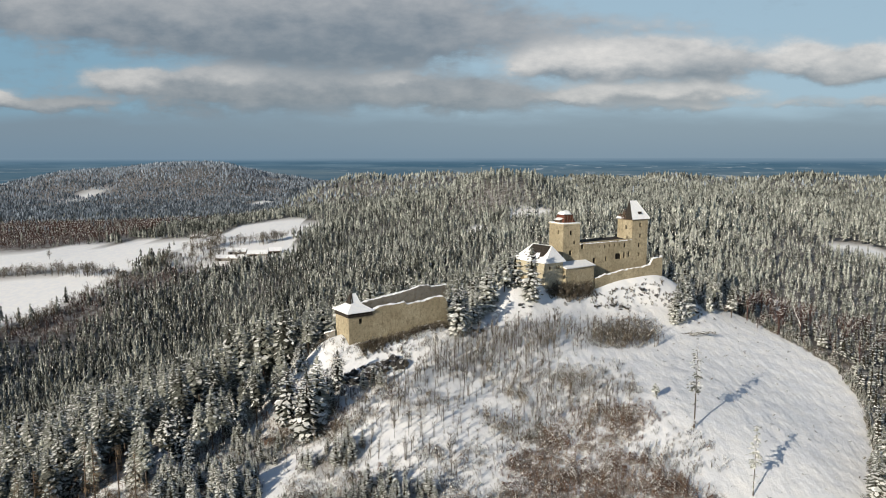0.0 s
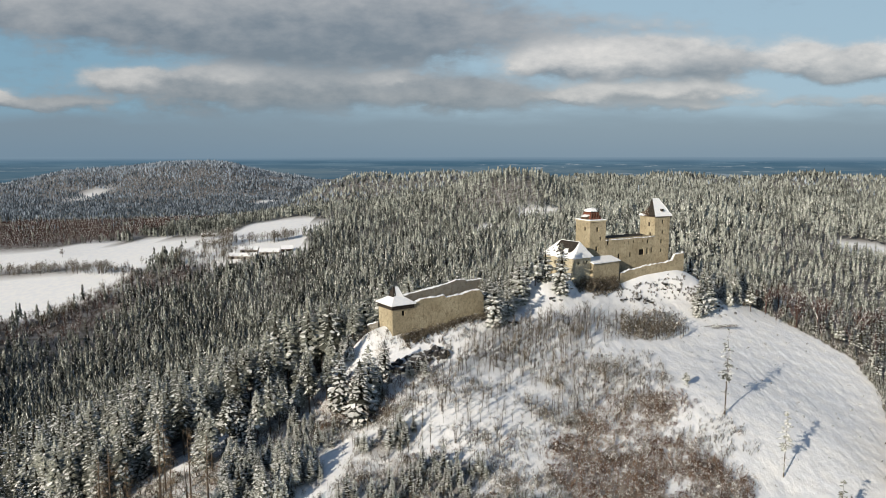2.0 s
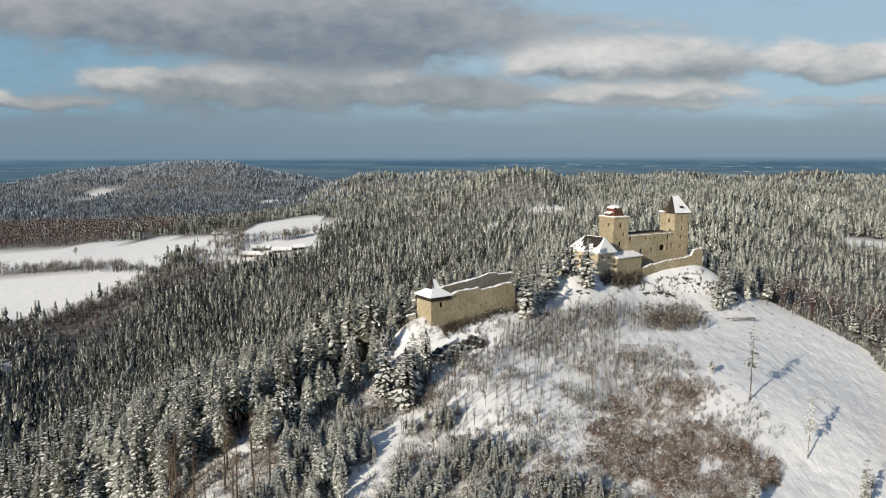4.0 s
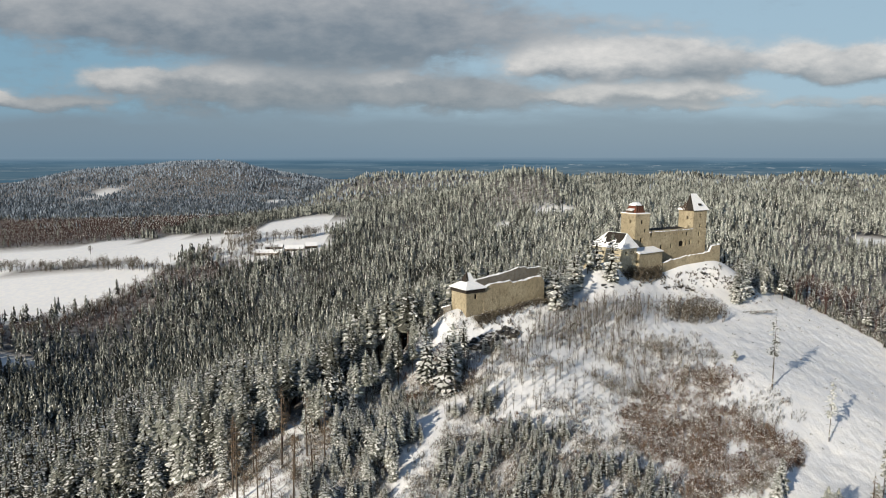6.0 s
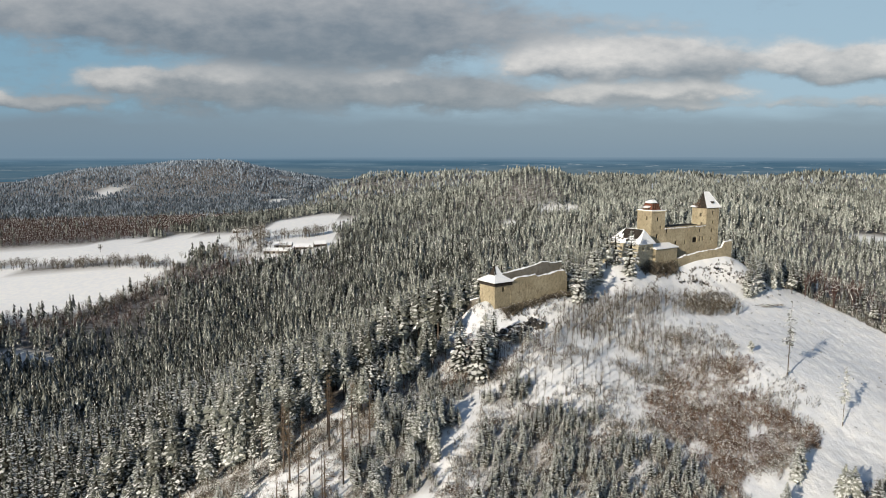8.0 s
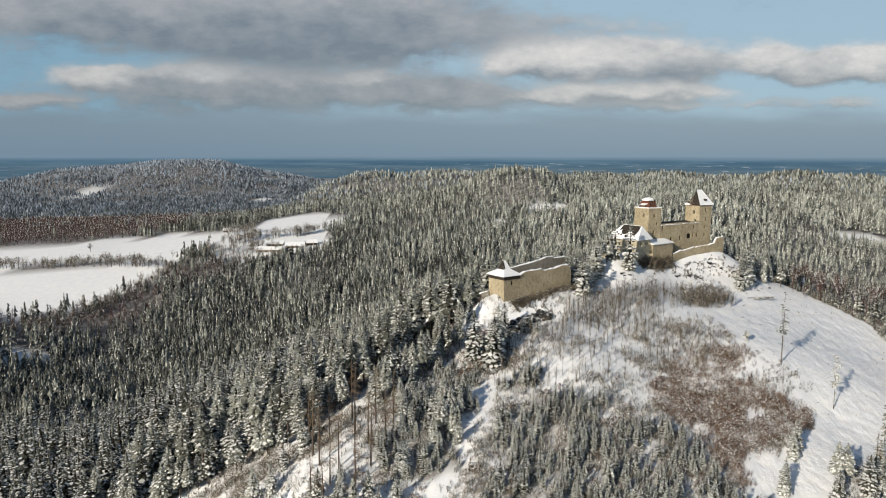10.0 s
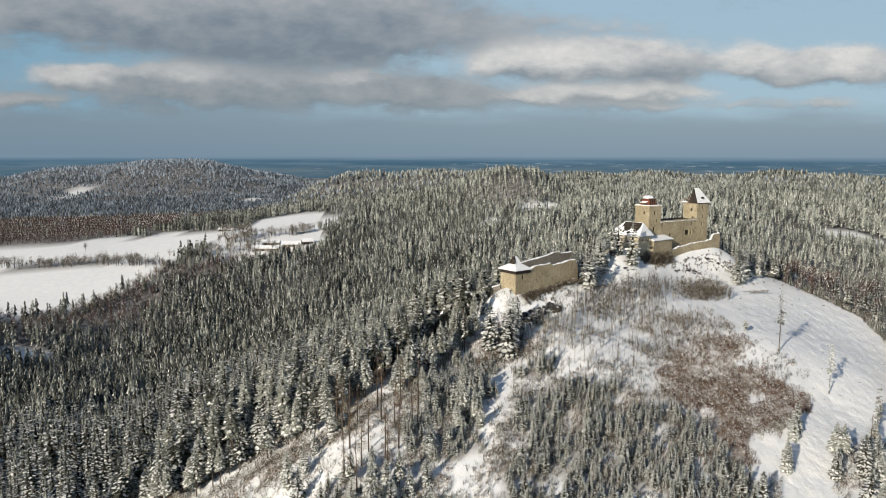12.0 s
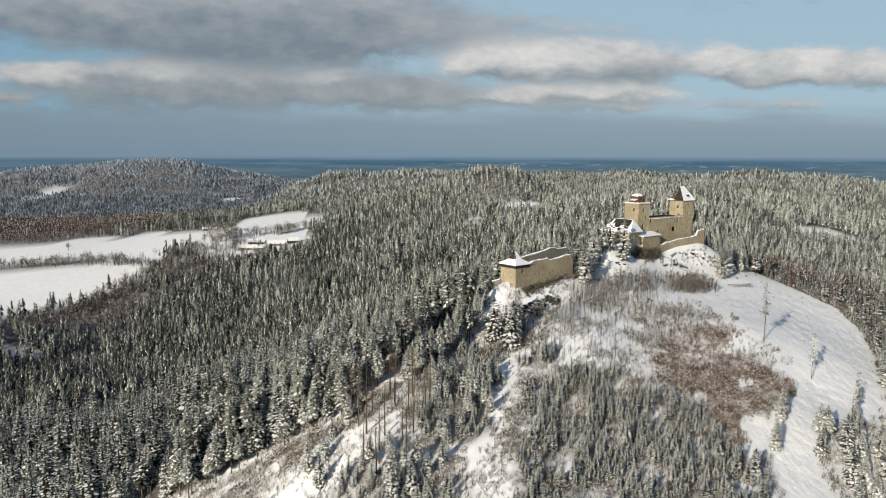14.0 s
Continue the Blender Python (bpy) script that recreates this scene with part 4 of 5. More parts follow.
def full_spruce(height, radius, boughs, sprays, bare, snowy, seed, size=0.8, slim=0.24, faces=2, peak=0.62, core=True, lift=0.0):
    """A spruce crown of boughs that carry many small sprays, each of needles (0) or snow (1)."""
    r = np.random.RandomState(seed)
    V, F, M = [], [], []
    lumps = [(r.uniform(0, 6.28), r.uniform(0, 1), r.uniform(-0.32, 0.30)) for _ in range(7)]

    def reach(f, a):
        q = radius * min(1.0, 0.62 + 1.9 * f) * (1 - f) ** peak
        for la, lf, amount in lumps:
            q *= 1 + amount * math.exp(-((f - lf) / 0.16) ** 2) * max(0.0, math.cos(a - la))
        return q + 0.12

    for _ in range(boughs):
        f = 1 - math.sqrt(r.rand()) * 0.995
        f = min(0.985, max(0.0, f if r.rand() < 0.7 else r.rand()))
        a = r.uniform(0, 6.2832)
        ln = reach(f, a) * r.uniform(0.72, 1.12)
        z = height * (bare + (1 - bare) * f)
        droop = ln * (r.uniform(0.15, 0.5) - 0.35 * f - lift)
        load = 0.0 if snowy == 0 else min(0.95, max(0.04, snowy + r.choice((-0.30, 0.26)) + r.normal(0, 0.08)))
        out, side = np.array((math.cos(a), math.sin(a), 0)), np.array((-math.sin(a), math.cos(a), 0))
        for _ in range(sprays):
            t = r.uniform(0.25, 1.0)
            p = out * ln * t + side * ln * t * r.uniform(-0.3, 0.3) + np.array((0, 0, z - droop * t * t + r.uniform(-0.12, 0.12) * size))
            b = a + r.uniform(-0.9, 0.9)
            o, w = np.array((math.cos(b), math.sin(b), 0)), np.array((-math.sin(b), math.cos(b), r.uniform(-0.5, 0.5)))
            n, wd = size * r.uniform(0.6, 1.25), size * slim * r.uniform(0.7, 1.4)
            mi = 1 if r.rand() < load else 0
            if mi:
                p = p + np.array((0, 0, 0.1 * size))
            if faces == 2:
                blade(p - o * n * 0.4, o, w, n, wd, n * (r.uniform(0.1, 0.55) - lift * 2), mi, V, F, M)
            else:
                i = len(V)
                q = p - o * n * 0.4
                V += [q + np.array((0, 0, n * 0.18)), p + o * n * 0.5 + w * wd * 1.5 - np.array((0, 0, n * 0.3 - lift * n)), p + o * n * 0.5 - w * wd * 1.5 - np.array((0, 0, n * 0.3 - lift * n))]
                F.append((i, i + 1, i + 2))
                M.append(mi)
    # dark cone added inside the crown, coloured for its shade
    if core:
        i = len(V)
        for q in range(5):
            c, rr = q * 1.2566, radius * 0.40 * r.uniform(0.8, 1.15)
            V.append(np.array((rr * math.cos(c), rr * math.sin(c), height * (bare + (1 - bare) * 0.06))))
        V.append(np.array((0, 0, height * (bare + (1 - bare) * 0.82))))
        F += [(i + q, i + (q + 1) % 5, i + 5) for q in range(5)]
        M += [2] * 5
    return np.array(V), np.array(F), np.array(M)


def bough_spruce(height, radius, whorls, per, bare, snowy, seed, peak=0.8, sprays=2, load=0.75, sag=0.55):
    """A spruce of whorls of drooping boughs, each a ridged plate with side sprays (0) and a lobe of snow on it (1),
    round a dark cone for the shaded inside (2).
    """
    r = np.random.RandomState(seed)
    V, F, M = [], [], []
    lumps = [(r.uniform(0, 6.28), r.uniform(0, 0.8), r.uniform(-0.30, 0.25)) for _ in range(6)]
    for k in range(whorls):
        f = min(0.96, max(0.0, (k + r.uniform(-0.3, 0.3)) / whorls))
        n = max(4, int(round(per * (1 - 0.45 * f))))
        z = height * (bare + (1 - bare) * f)
        a0 = r.uniform(0, 6.28)
        for j in range(n):
            a = a0 + 6.2832 * (j + r.uniform(-0.3, 0.3)) / n
            ln = radius * min(1.0, 0.72 + 1.5 * f) * (1 - f) ** peak * r.uniform(0.72, 1.16)
            for la, lf, amount in lumps:
                ln *= 1 + amount * math.exp(-((f - lf) / 0.18) ** 2) * max(0.0, math.cos(a - la))
            ln += 0.18
            out, side = np.array((math.cos(a), math.sin(a), 0)), np.array((-math.sin(a), math.cos(a), r.uniform(-0.25, 0.25)))
            droop, w = ln * (sag * (1 - f) * r.uniform(0.6, 1.3) - 0.12), ln * r.uniform(0.24, 0.36) + 0.06
            b = np.array((0, 0, z + r.uniform(-0.2, 0.2) * height * (1 - bare) / whorls)) + out * ln * 0.12
            blade(b, out, side, ln * 0.88, w, droop, 0, V, F, M, 0.3)
            for q in range(sprays):
                g, c = r.uniform(0.4, 0.85), a + r.uniform(0.4, 1.0) * (1 if q % 2 else -1)
                p = b + out * ln * 0.88 * g - np.array((0, 0, droop * g * g))
                o, t = np.array((math.cos(c), math.sin(c), 0)), np.array((-math.sin(c), math.cos(c), r.uniform(-0.4, 0.4)))
                blade(p, o, t, ln * 0.38, ln * 0.10 + 0.04, ln * r.uniform(0.05, 0.25), 1 if r.rand() < snowy ** 2 * 0.8 else 0, V, F, M, 0.3)
            if r.rand() < snowy:
                g = r.uniform(0.12, 0.45)
                p = b + out * ln * 0.88 * g + np.array((0, 0, 0.05 * ln + 0.05 - droop * g * g))
                blade(p, out, side, ln * (0.92 - g) * r.uniform(0.75, 1.0), w * load * r.uniform(0.6, 1.05), droop * (1 - g * g) * 0.85, 1, V, F, M, 0.15)
    # a dark cone closes the crown; its colour holds the inner shade
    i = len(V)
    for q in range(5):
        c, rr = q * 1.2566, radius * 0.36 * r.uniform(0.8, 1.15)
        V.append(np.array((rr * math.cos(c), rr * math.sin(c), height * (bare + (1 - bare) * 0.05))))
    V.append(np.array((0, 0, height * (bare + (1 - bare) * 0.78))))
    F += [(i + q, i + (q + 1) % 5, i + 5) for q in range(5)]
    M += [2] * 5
    # the leader
    i = len(V)
    for q in range(4):
        V.append(np.array((radius * 0.16 * math.cos(q * 1.5708), radius * 0.16 * math.sin(q * 1.5708), height * 0.86)))
    V.append(np.array((0, 0, height)))
    F += [(i + q, i + (q + 1) % 4, i + 4) for q in range(4)]
    M += [0] * 4
    return np.array(V), np.array(F), np.array(M)


def trunk_mesh(height, r0, sides=6, lean=0.0, mats=(BARK,)):
    bm = bmesh.new()
    rings = []
    for f in (0, 0.03, 0.35, 0.7, 1.0):
        r = r0 * (1.35 if f == 0 else 1 - 0.88 * f)
        rings.append([bm.verts.new((r * math.cos(6.2832 * i / sides) + lean * f * f * height, r * math.sin(6.2832 * i / sides), f * height - (0.8 if f == 0 else 0))) for i in range(sides)])
    for a, b in zip(rings, rings[1:]):
        for i in range(sides):
            bm.faces.new((a[i], a[(i + 1) % sides], b[(i + 1) % sides], b[i]))
    bm.faces.new(rings[-1])
    return bm


def scatter(proto, x, y, z, s, turn, tint, sq=None):
    """Many joined copies of prototypes: arrays of place, size, turn and tint. proto: a list, taken in turn."""
    VV, FF, MM, TT, n0 = [], [], [], [], 0
    pick = TR.randint(0, len(proto), len(x))
    for k, (V, F, M) in enumerate(proto):
        q = pick == k
        if not q.any():
            continue
        c, d = np.cos(turn[q])[:, None], np.sin(turn[q])[:, None]
        wide = s[q][:, None] * (1 if sq is None else sq[q][:, None])
        px = (V[None, :, 0] * c - V[None, :, 1] * d) * wide + x[q][:, None]
        py = (V[None, :, 0] * d + V[None, :, 1] * c) * wide + y[q][:, None]
        pz = V[None, :, 2] * s[q][:, None] + z[q][:, None]
        n = int(q.sum())
        VV.append(np.stack([px, py, pz], -1).reshape(-1, 3))
        FF.append((F[None] + (np.arange(n) * len(V))[:, None, None] + n0).reshape(-1, F.shape[1]))
        MM.append(np.tile(M, n))
        TT.append(np.repeat(tint[q], len(V)))
        n0 += n * len(V)
    return np.concatenate(VV), np.concatenate(FF), np.concatenate(MM), np.concatenate(TT)


def jittered(x0, x1, y0, y1, step):
    gx, gy = np.meshgrid(np.arange(x0, x1, step), np.arange(y0, y1, step))
    gx, gy = gx.ravel(), gy.ravel()
    return gx + TR.uniform(-0.46, 0.46, gx.size) * step, gy + TR.uniform(-0.46, 0.46, gx.size) * step


def in_sight(x, y):
    """The part of the country that is wooded in this model: a broad wedge."""
    return (np.abs(x + 30 - y * 0.05) < 0.74 * (y + 110)) & (y > 70)


def brown_at(x, y):
    """Where broad-leaved wood stands between the spruces."""
    b = np.maximum(inside(x, y, BROWN_WOOD), 0.75 * inside(x, y, FIELD_WOOD)) * np.clip(0.95 + 0.5 * wave(x, y, 40, 8), 0.3, 1)
    for q in ((-60, 262, 22, 12, 35), (-385, 690, 26, 50, -30), (-420, 870, 8, 8), (158, 322, 24, 26, 0), (190, 300, 22, 26, 0), (-290, 800, 50, 14, 10), (-330, 770, 40, 24, 30)):
        b = np.maximum(b, blob(x, y, *q))
    return b


def plant_forest():
    rings = ((0, 430, 5.8), (430, 820, 5.5), (820, 1400, 6.0), (1400, 2750, 8.6))
    out = []
    for r0, r1, step in rings:
        x, y = jittered(-0.75 * (r1 + 120), 0.78 * (r1 + 120), 70, r1 + 10, step)
        d = np.hypot(x + 40, y)
        k = (d >= r0) & (d < r1) & in_sight(x, y) & ~inside(x, y, SLOPE) & ~field_at(x, y) & ~inside(x, y, HEDGE)
        k &= TR.rand(x.size) > 0.08
        k &= TR.rand(x.size) > np.where((y > 950) | inside(x, y, FIELD_WOOD), 1.6, 0.45) * np.clip(brown_at(x, y) - 0.25, 0, 1)
        out.append((x[k], y[k]))
    return out


rings = plant_forest()
# castle yard and the strip round the walls stay free of forest trees
def free_of_walls(x, y):
    c, s = math.cos(radians(34.5)), math.sin(radians(34.5))
    u, v = (x + 31.44) * c + (y - 228.75) * s, -(x + 31.44) * s + (y - 228.75) * c
    c2, s2 = math.cos(radians(31)), math.sin(radians(31))
    u2, v2 = (x - 42) * c2 + (y - 285) * s2, -(x - 42) * s2 + (y - 285) * c2
    return ~((u > -3) & (u < 70) & (v > -6) & (v < 15)) & ~((u2 > -10) & (u2 < 66) & (v2 > -12) & (v2 < 24))


near_x, near_y = rings[0]
k = free_of_walls(near_x, near_y)
near_x, near_y = near_x[k], near_y[k]
order = np.argsort(np.hypot(near_x + 95, (near_y - 150)))
first, edge, rest = order[:25], order[25:200], order[200:]

SPRUCES = []
for i in range(9):
    h = (21, 24, 18, 22, 25, 15, 23, 20, 26)[i]
    wide = (3.9, 3.6, 4.1, 3.2, 4.0, 3.6, 3.4, 3.8, 3.4)[i]
    bare = (0.30, 0.38, 0.08, 0.42, 0.27, 0.05, 0.46, 0.33, 0.42)[i]
    white = (0.62, 0.46, 0.80, 0.54, 0.58, 0.85, 0.38, 0.68, 0.28)[i]
    V, F, M = bough_spruce(h, wide * 1.12, 16, 9, bare, min(0.95, white + 0.05), 40 + i, 0.70, 2, 0.6 + 0.5 * white)
    SPRUCES.append((h, V, F, M))


def make_tree(i, name, label):
    h, V, F, M = SPRUCES[i]
    t = thing(name, 0, 0, 0, 0, label, "tree", "spruce trees")
    part("trunk", trunk_mesh(h * 0.97, h * 0.0125), BARK, t)
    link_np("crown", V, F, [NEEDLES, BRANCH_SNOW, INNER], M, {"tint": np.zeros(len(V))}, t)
    return t


TREE_LABEL = ("tall snow-laden spruce with a bare lower trunk", "tall dark spruce with frosted boughs and a long bare trunk", "full-crowned spruce heavy with snow", "slender spruce with snow on its upper boughs", "tall old spruce with drooping snowy boughs", "young full spruce white with snow", "old dark spruce with a long bare trunk at the wood's edge", "frosted spruce with uneven snowy boughs", "tall thin-crowned dark spruce with little snow")
models = [None] * 9


def stand(i, x, y, size, turn):
    z = float(ground_z(np.array(x), np.array(y))) - 0.15
    m = pose(x, y, z, 0, 0, turn) @ Matrix.Diagonal((size, size, size, 1))
    if models[i] is None:
        models[i] = make_tree(i, "spruce", TREE_LABEL[i])
        models[i].matrix_world = m
        return models[i]
    t = copy_thing(models[i], m)
    t.matrix_basis = m
    return t


for q in first:
    stand(TR.randint(0, 9), float(near_x[q]), float(near_y[q]), TR.uniform(0.78, 1.1), TR.uniform(0, 360))
# single trees on the castle slope and along the walls
for i, x, y, s in ((2, 35, 274, 1.22), (0, 24.5, 276, 0.85), (2, 17, 268, 1.15), (5, 19, 272, 1.0), (2, 5, 244, 1.1), (5, 8, 247, 0.9), (5, 13, 262, 0.8), (5, 27, 280, 0.9), (5, 103, 298, 1.35), (5, 100, 294, 1.1), (5, 106, 300, 1.25), (2, 98, 291, 0.7),
                   (2, -37, 200, 1.15), (5, -39, 194, 1.35), (2, -46, 200, 1.1), (5, -33, 213, 0.85), (5, 110, 308, 1.0), (5, 120, 312, 0.8), (5, 58, 159, 0.75), (5, 55, 155, 0.6), (5, 44, 139, 0.7), (2, 46, 143, 0.5), (5, 28, 124, 0.7),
                   (2, 29, 279, 0.95), (5, 11, 256, 0.9), (2, 22, 283, 0.9), (2, -24, 258, 0.9), (1, -18, 264, 0.8), (2, -10, 268, 0.95), (5, -2, 274, 1.0), (2, 4, 280, 0.9), (0, -32, 254, 0.8), (5, 134, 206, 0.8), (2, 128, 196, 0.9), (5, 146, 222, 0.7), (5, -46, 222, 0.7), (2, -52, 213, 0.6), (5, -49, 229, 0.55), (5, -58, 206, 0.5), (5, -60, 196, 0.5)):
    stand(i, x, y, s, TR.uniform(0, 360))
for u, v, i, q in ((6, 19, 8, 0.8), (12, 22, 1, 0.8), (17, 18, 6, 0.85), (22, 21, 1, 0.9), (27, 17, 8, 0.85), (32, 20, 6, 0.9), (37, 17, 1, 0.95), (42, 19, 8, 0.9), (47, 16, 1, 0.95), (51, 19, 2, 0.9), (56, 16, 6, 0.9), (46, 8, 1, 0.8), (50, 6, 2, 0.85), (44, 4, 7, 0.8)):
    tx, ty, _ = ward(u, 14 + (v - 14) * 0.6 if v > 14 else v, 0)
    foot = float(ground_z(np.array(tx), np.array(ty)))
    stand(i, tx, ty, min(1.5, max(0.6, (23.5 + 6 * q * TR.uniform(-0.6, 0.6) - foot) / SPRUCES[i][0])), TR.uniform(0, 360))
for x, y, i, q in ((-46, 233, 6, 0.85), (-50, 237, 8, 0.8), (-54, 233, 1, 0.95), (-58, 238, 6, 0.95), (-62, 235, 8, 0.9), (-52, 242, 3, 1.05), (-47, 241, 8, 0.9), (-66, 240, 1, 1.05), (-57, 245, 6, 1.1), (-43, 246, 6, 1.0), (-70, 236, 3, 1.0), (-64, 247, 1, 1.15), (-49, 249, 1, 1.1), (-75, 240, 8, 1.0)):
    foot = float(ground_z(np.array(x), np.array(y)))
    stand(i, x, y, min(1.4, max(0.7, (15 + 6 * (q - 0.8) / 0.3 + TR.uniform(-3, 3) - foot) / SPRUCES[i][0])), TR.uniform(0, 360))
for _ in range(30):
    f = TR.rand()
    stand((6, 3, 8, 1)[TR.randint(0, 4)], -84 + 44 * f + TR.normal(0, 3), 238 + 14 * f + abs(TR.normal(0, 7)), TR.uniform(0.75, 1.0), TR.uniform(0, 360))
for _ in range(30):
    stand((5, 2, 7)[TR.randint(0, 3)], -66 + TR.uniform(-13, 13), 162 + TR.uniform(-17, 17), TR.uniform(0.38, 0.66), TR.uniform(0, 360))
# scattered trees between the wood's edge and the lower ward
for _ in range(26):
    f = TR.rand()
    stand((0, 1, 3, 7, 8, 2)[TR.randint(0, 6)], -84 + 32 * f + TR.normal(0, 2.5), 180 + 34 * f + TR.normal(0, 3.5), TR.uniform(0.5, 0.85), TR.uniform(0, 360))
# tall trunks along the path below the wood
for _ in range(30):
    f = TR.rand()
    stand((0, 1, 3, 6, 7)[TR.randint(0, 5)], -178 + 84 * f, 176 - 2 * f + TR.uniform(-6, 3) + 10 * max(0, f - 0.85) / 0.15, TR.uniform(0.6, 0.95), TR.uniform(0, 360))
# pale spruces beside the track at the foot of the clearing
for _ in range(60):
    x, y = TR.uniform(54, 118), TR.uniform(104, 164)
    if y < 150 + 0.25 * (x - 70) and not inside(x, y, GLADE):
        stand((5, 2, 5, 7)[TR.randint(0, 4)], x, y, TR.uniform(0.55, 0.85), TR.uniform(0, 360))
for x, y in ((-88, 136), (-84, 131), (-80, 136), (-78, 129), (-92, 131), (-86, 126), (-74, 133), (-97, 137), (-90, 123)):
    stand((5, 2, 0)[TR.randint(0, 3)], x + TR.uniform(-2, 2), y + TR.uniform(-2, 2), TR.uniform(0.5, 0.8), TR.uniform(0, 360))
for _ in range(14):
    f = TR.rand()
    stand((7, 0, 2, 5)[TR.randint(0, 4)], 116 + 34 * f + TR.normal(0, 4), 326 + 6 * f + TR.normal(0, 6), TR.uniform(0.5, 0.85), TR.uniform(0, 360))
for _ in range(14):
    f = TR.rand()
    stand((5, 2)[TR.randint(0, 2)], -58 - 80 * f + TR.normal(0, 5), 172 - 34 * f + TR.normal(0, 8), TR.uniform(0.38, 0.72), TR.uniform(0, 360))


def thin_spruce(x, y, height, radius, seed, label, snowy=0.45):
    """A lone, sparsely branched spruce."""
    t = thing("spruce", x, y, float(ground_z(np.array(x), np.array(y))) - 0.2, 0, label, "tree", "lone trees on the slope")
    part("trunk", trunk_mesh(height * 0.98, height * 0.009), BARK, t)
    V, F, M = full_spruce(height, radius * 0.55, 26, 4, 0.05, snowy * 0.7, seed, 0.9, 0.22, 2, 0.4, False)
    V2, F2, M2 = full_spruce(height, radius * 1.15, 60, 6, 0.42, snowy * 0.7, seed + 50, 1.0, 0.25, 2, 0.55, False)
    V, F, M = np.concatenate([V, V2]), np.concatenate([F, F2 + len(V)]), np.concatenate([M, M2])
    link_np("crown", V, F, [NEEDLES, BRANCH_SNOW, INNER], M, {"tint": np.zeros(len(V))}, t)
    return t


thin_spruce(78, 209, 29, 2.9, 301, "tall thin lone spruce with sparse snowy branches in the clearing", 0.8)
thin_spruce(88, 188.5, 21, 1.9, 302, "slim sparse young spruce in the snowy clearing", 0.85)
thin_spruce(92, 165, 20, 1.2, 303, "half-bare leaning spruce at the edge of the clearing", 0.2)
thin_spruce(70, 223, 4.5, 0.9, 304, "small bushy spruce casting a short shadow on the snow", 0.8)
DEAD = np.random.RandomState(8)


def larch(x, y, height, seed):
    """A leafless larch: a tall bare trunk, level limbs and fine hanging twigs in the upper half."""
    r = np.random.RandomState(seed)
    t = thing("larch", x, y, float(ground_z(np.array(x), np.array(y))) - 0.2, 0, "tall leafless tan-brown larch with a bare trunk on the slope", "tree", "bare trees")
    part("trunk", trunk_mesh(height, height * 0.014, 6, r.uniform(-0.03, 0.03)), BARK, t)
    V, F = [], []
    for _ in range(84):
        f = 0.98 - 0.58 * r.rand() ** 0.8
        a, ln = r.uniform(0, 6.28), (1.10 - f) * height * r.uniform(0.12, 0.24) + 0.4
        p = np.array((0, 0, f * height))
        q = p + np.array((math.cos(a) * ln, math.sin(a) * ln, r.uniform(-0.25, 0.25) * ln))
        w = np.array((-math.sin(a), math.cos(a), 0.3)) * 0.06
        i = len(V)
        V += [p - w, p + w, q]
        F.append((i, i + 1, i + 2))
        for _ in range(4):
            g = p + (q - p) * r.uniform(0.3, 1.0)
            b = a + r.uniform(-1.1, 1.1)
            e = g + np.array((math.cos(b), math.sin(b), r.uniform(-0.9, 0.3))) * ln * r.uniform(0.25, 0.5)
            i = len(V)
            V += [g - w * 0.8, g + w * 0.8, e]
            F.append((i, i + 1, i + 2))
    link_np("crown", np.array(V), np.array(F), [LARCH], None, None, t)
    return t


for i, (x, y) in enumerate(((-99, 151), (-94, 144), (-86, 142), (-82, 150), (-78, 154), (-88, 164), (-96, 163), (-105, 170), (-94, 135), (-86, 132), (-91, 150), (-84, 158), (-101, 158), (-90, 172), (-82, 168), (-76, 162), (-98, 138))):
    larch(x + DEAD.uniform(-1, 1), y + DEAD.uniform(-1, 1), DEAD.uniform(16, 25), 320 + i)
larch(80, 151, 17, 350)
larch(101, 176, 9, 351)

NEAR = [bough_spruce(h, h * 0.08 + 1.7, 10, 8, b, w, 70 + i, 0.66, 0, 0.95) for i, (h, b, w) in enumerate(((23, 0.24, 0.75), (26, 0.30, 0.60), (19, 0.16, 0.85), (25, 0.26, 0.66), (18, 0.14, 0.8)))]
MIDDLE = [cone_spruce(h, h * 0.07 + 2.3, 5, 8, 80 + i, 0.24, 0.68, 1.35, 0.65, 0.42) for i, h in enumerate((19, 22, 16, 20, 17.5))]
FAR = [cone_spruce(h, h * 0.08 + 2.0, 3, 6, 90 + i, 0.15, 0.62, 1.4) for i, h in enumerate((14, 16.5, 12))]
FARTHEST = [cone_spruce(h, h * 0.12 + 3.0, 1, 6, 95 + i, 0.05, 0.6, 1.0, 0.0, 0.2) for i, h in enumerate((10.5, 12.5, 9.0))]


def size_at(x, y):
    """Stands of one age: patches of low and of tall trees."""
    p = wave(x, y, 62, 6) + 0.5 * wave(x, y, 23, 9)
    s = np.where(p < -0.28, 0.64, np.where(p < 0.15, 0.86, 1.0)) + TR.uniform(-0.17, 0.17, x.size)
    return s * (1 - 0.42 * np.maximum.reduce([blob(x, y, 240, 340, 170, 160), blob(x, y, 330, 480, 170, 150), 1.1 * blob(x, y, 70, 850, 100, 70)]))


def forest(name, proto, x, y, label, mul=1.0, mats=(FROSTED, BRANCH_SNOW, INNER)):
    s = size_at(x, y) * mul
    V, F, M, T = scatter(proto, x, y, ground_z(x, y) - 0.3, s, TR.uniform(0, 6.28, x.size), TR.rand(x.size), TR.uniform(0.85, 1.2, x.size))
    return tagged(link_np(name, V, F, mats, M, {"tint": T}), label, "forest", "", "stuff")


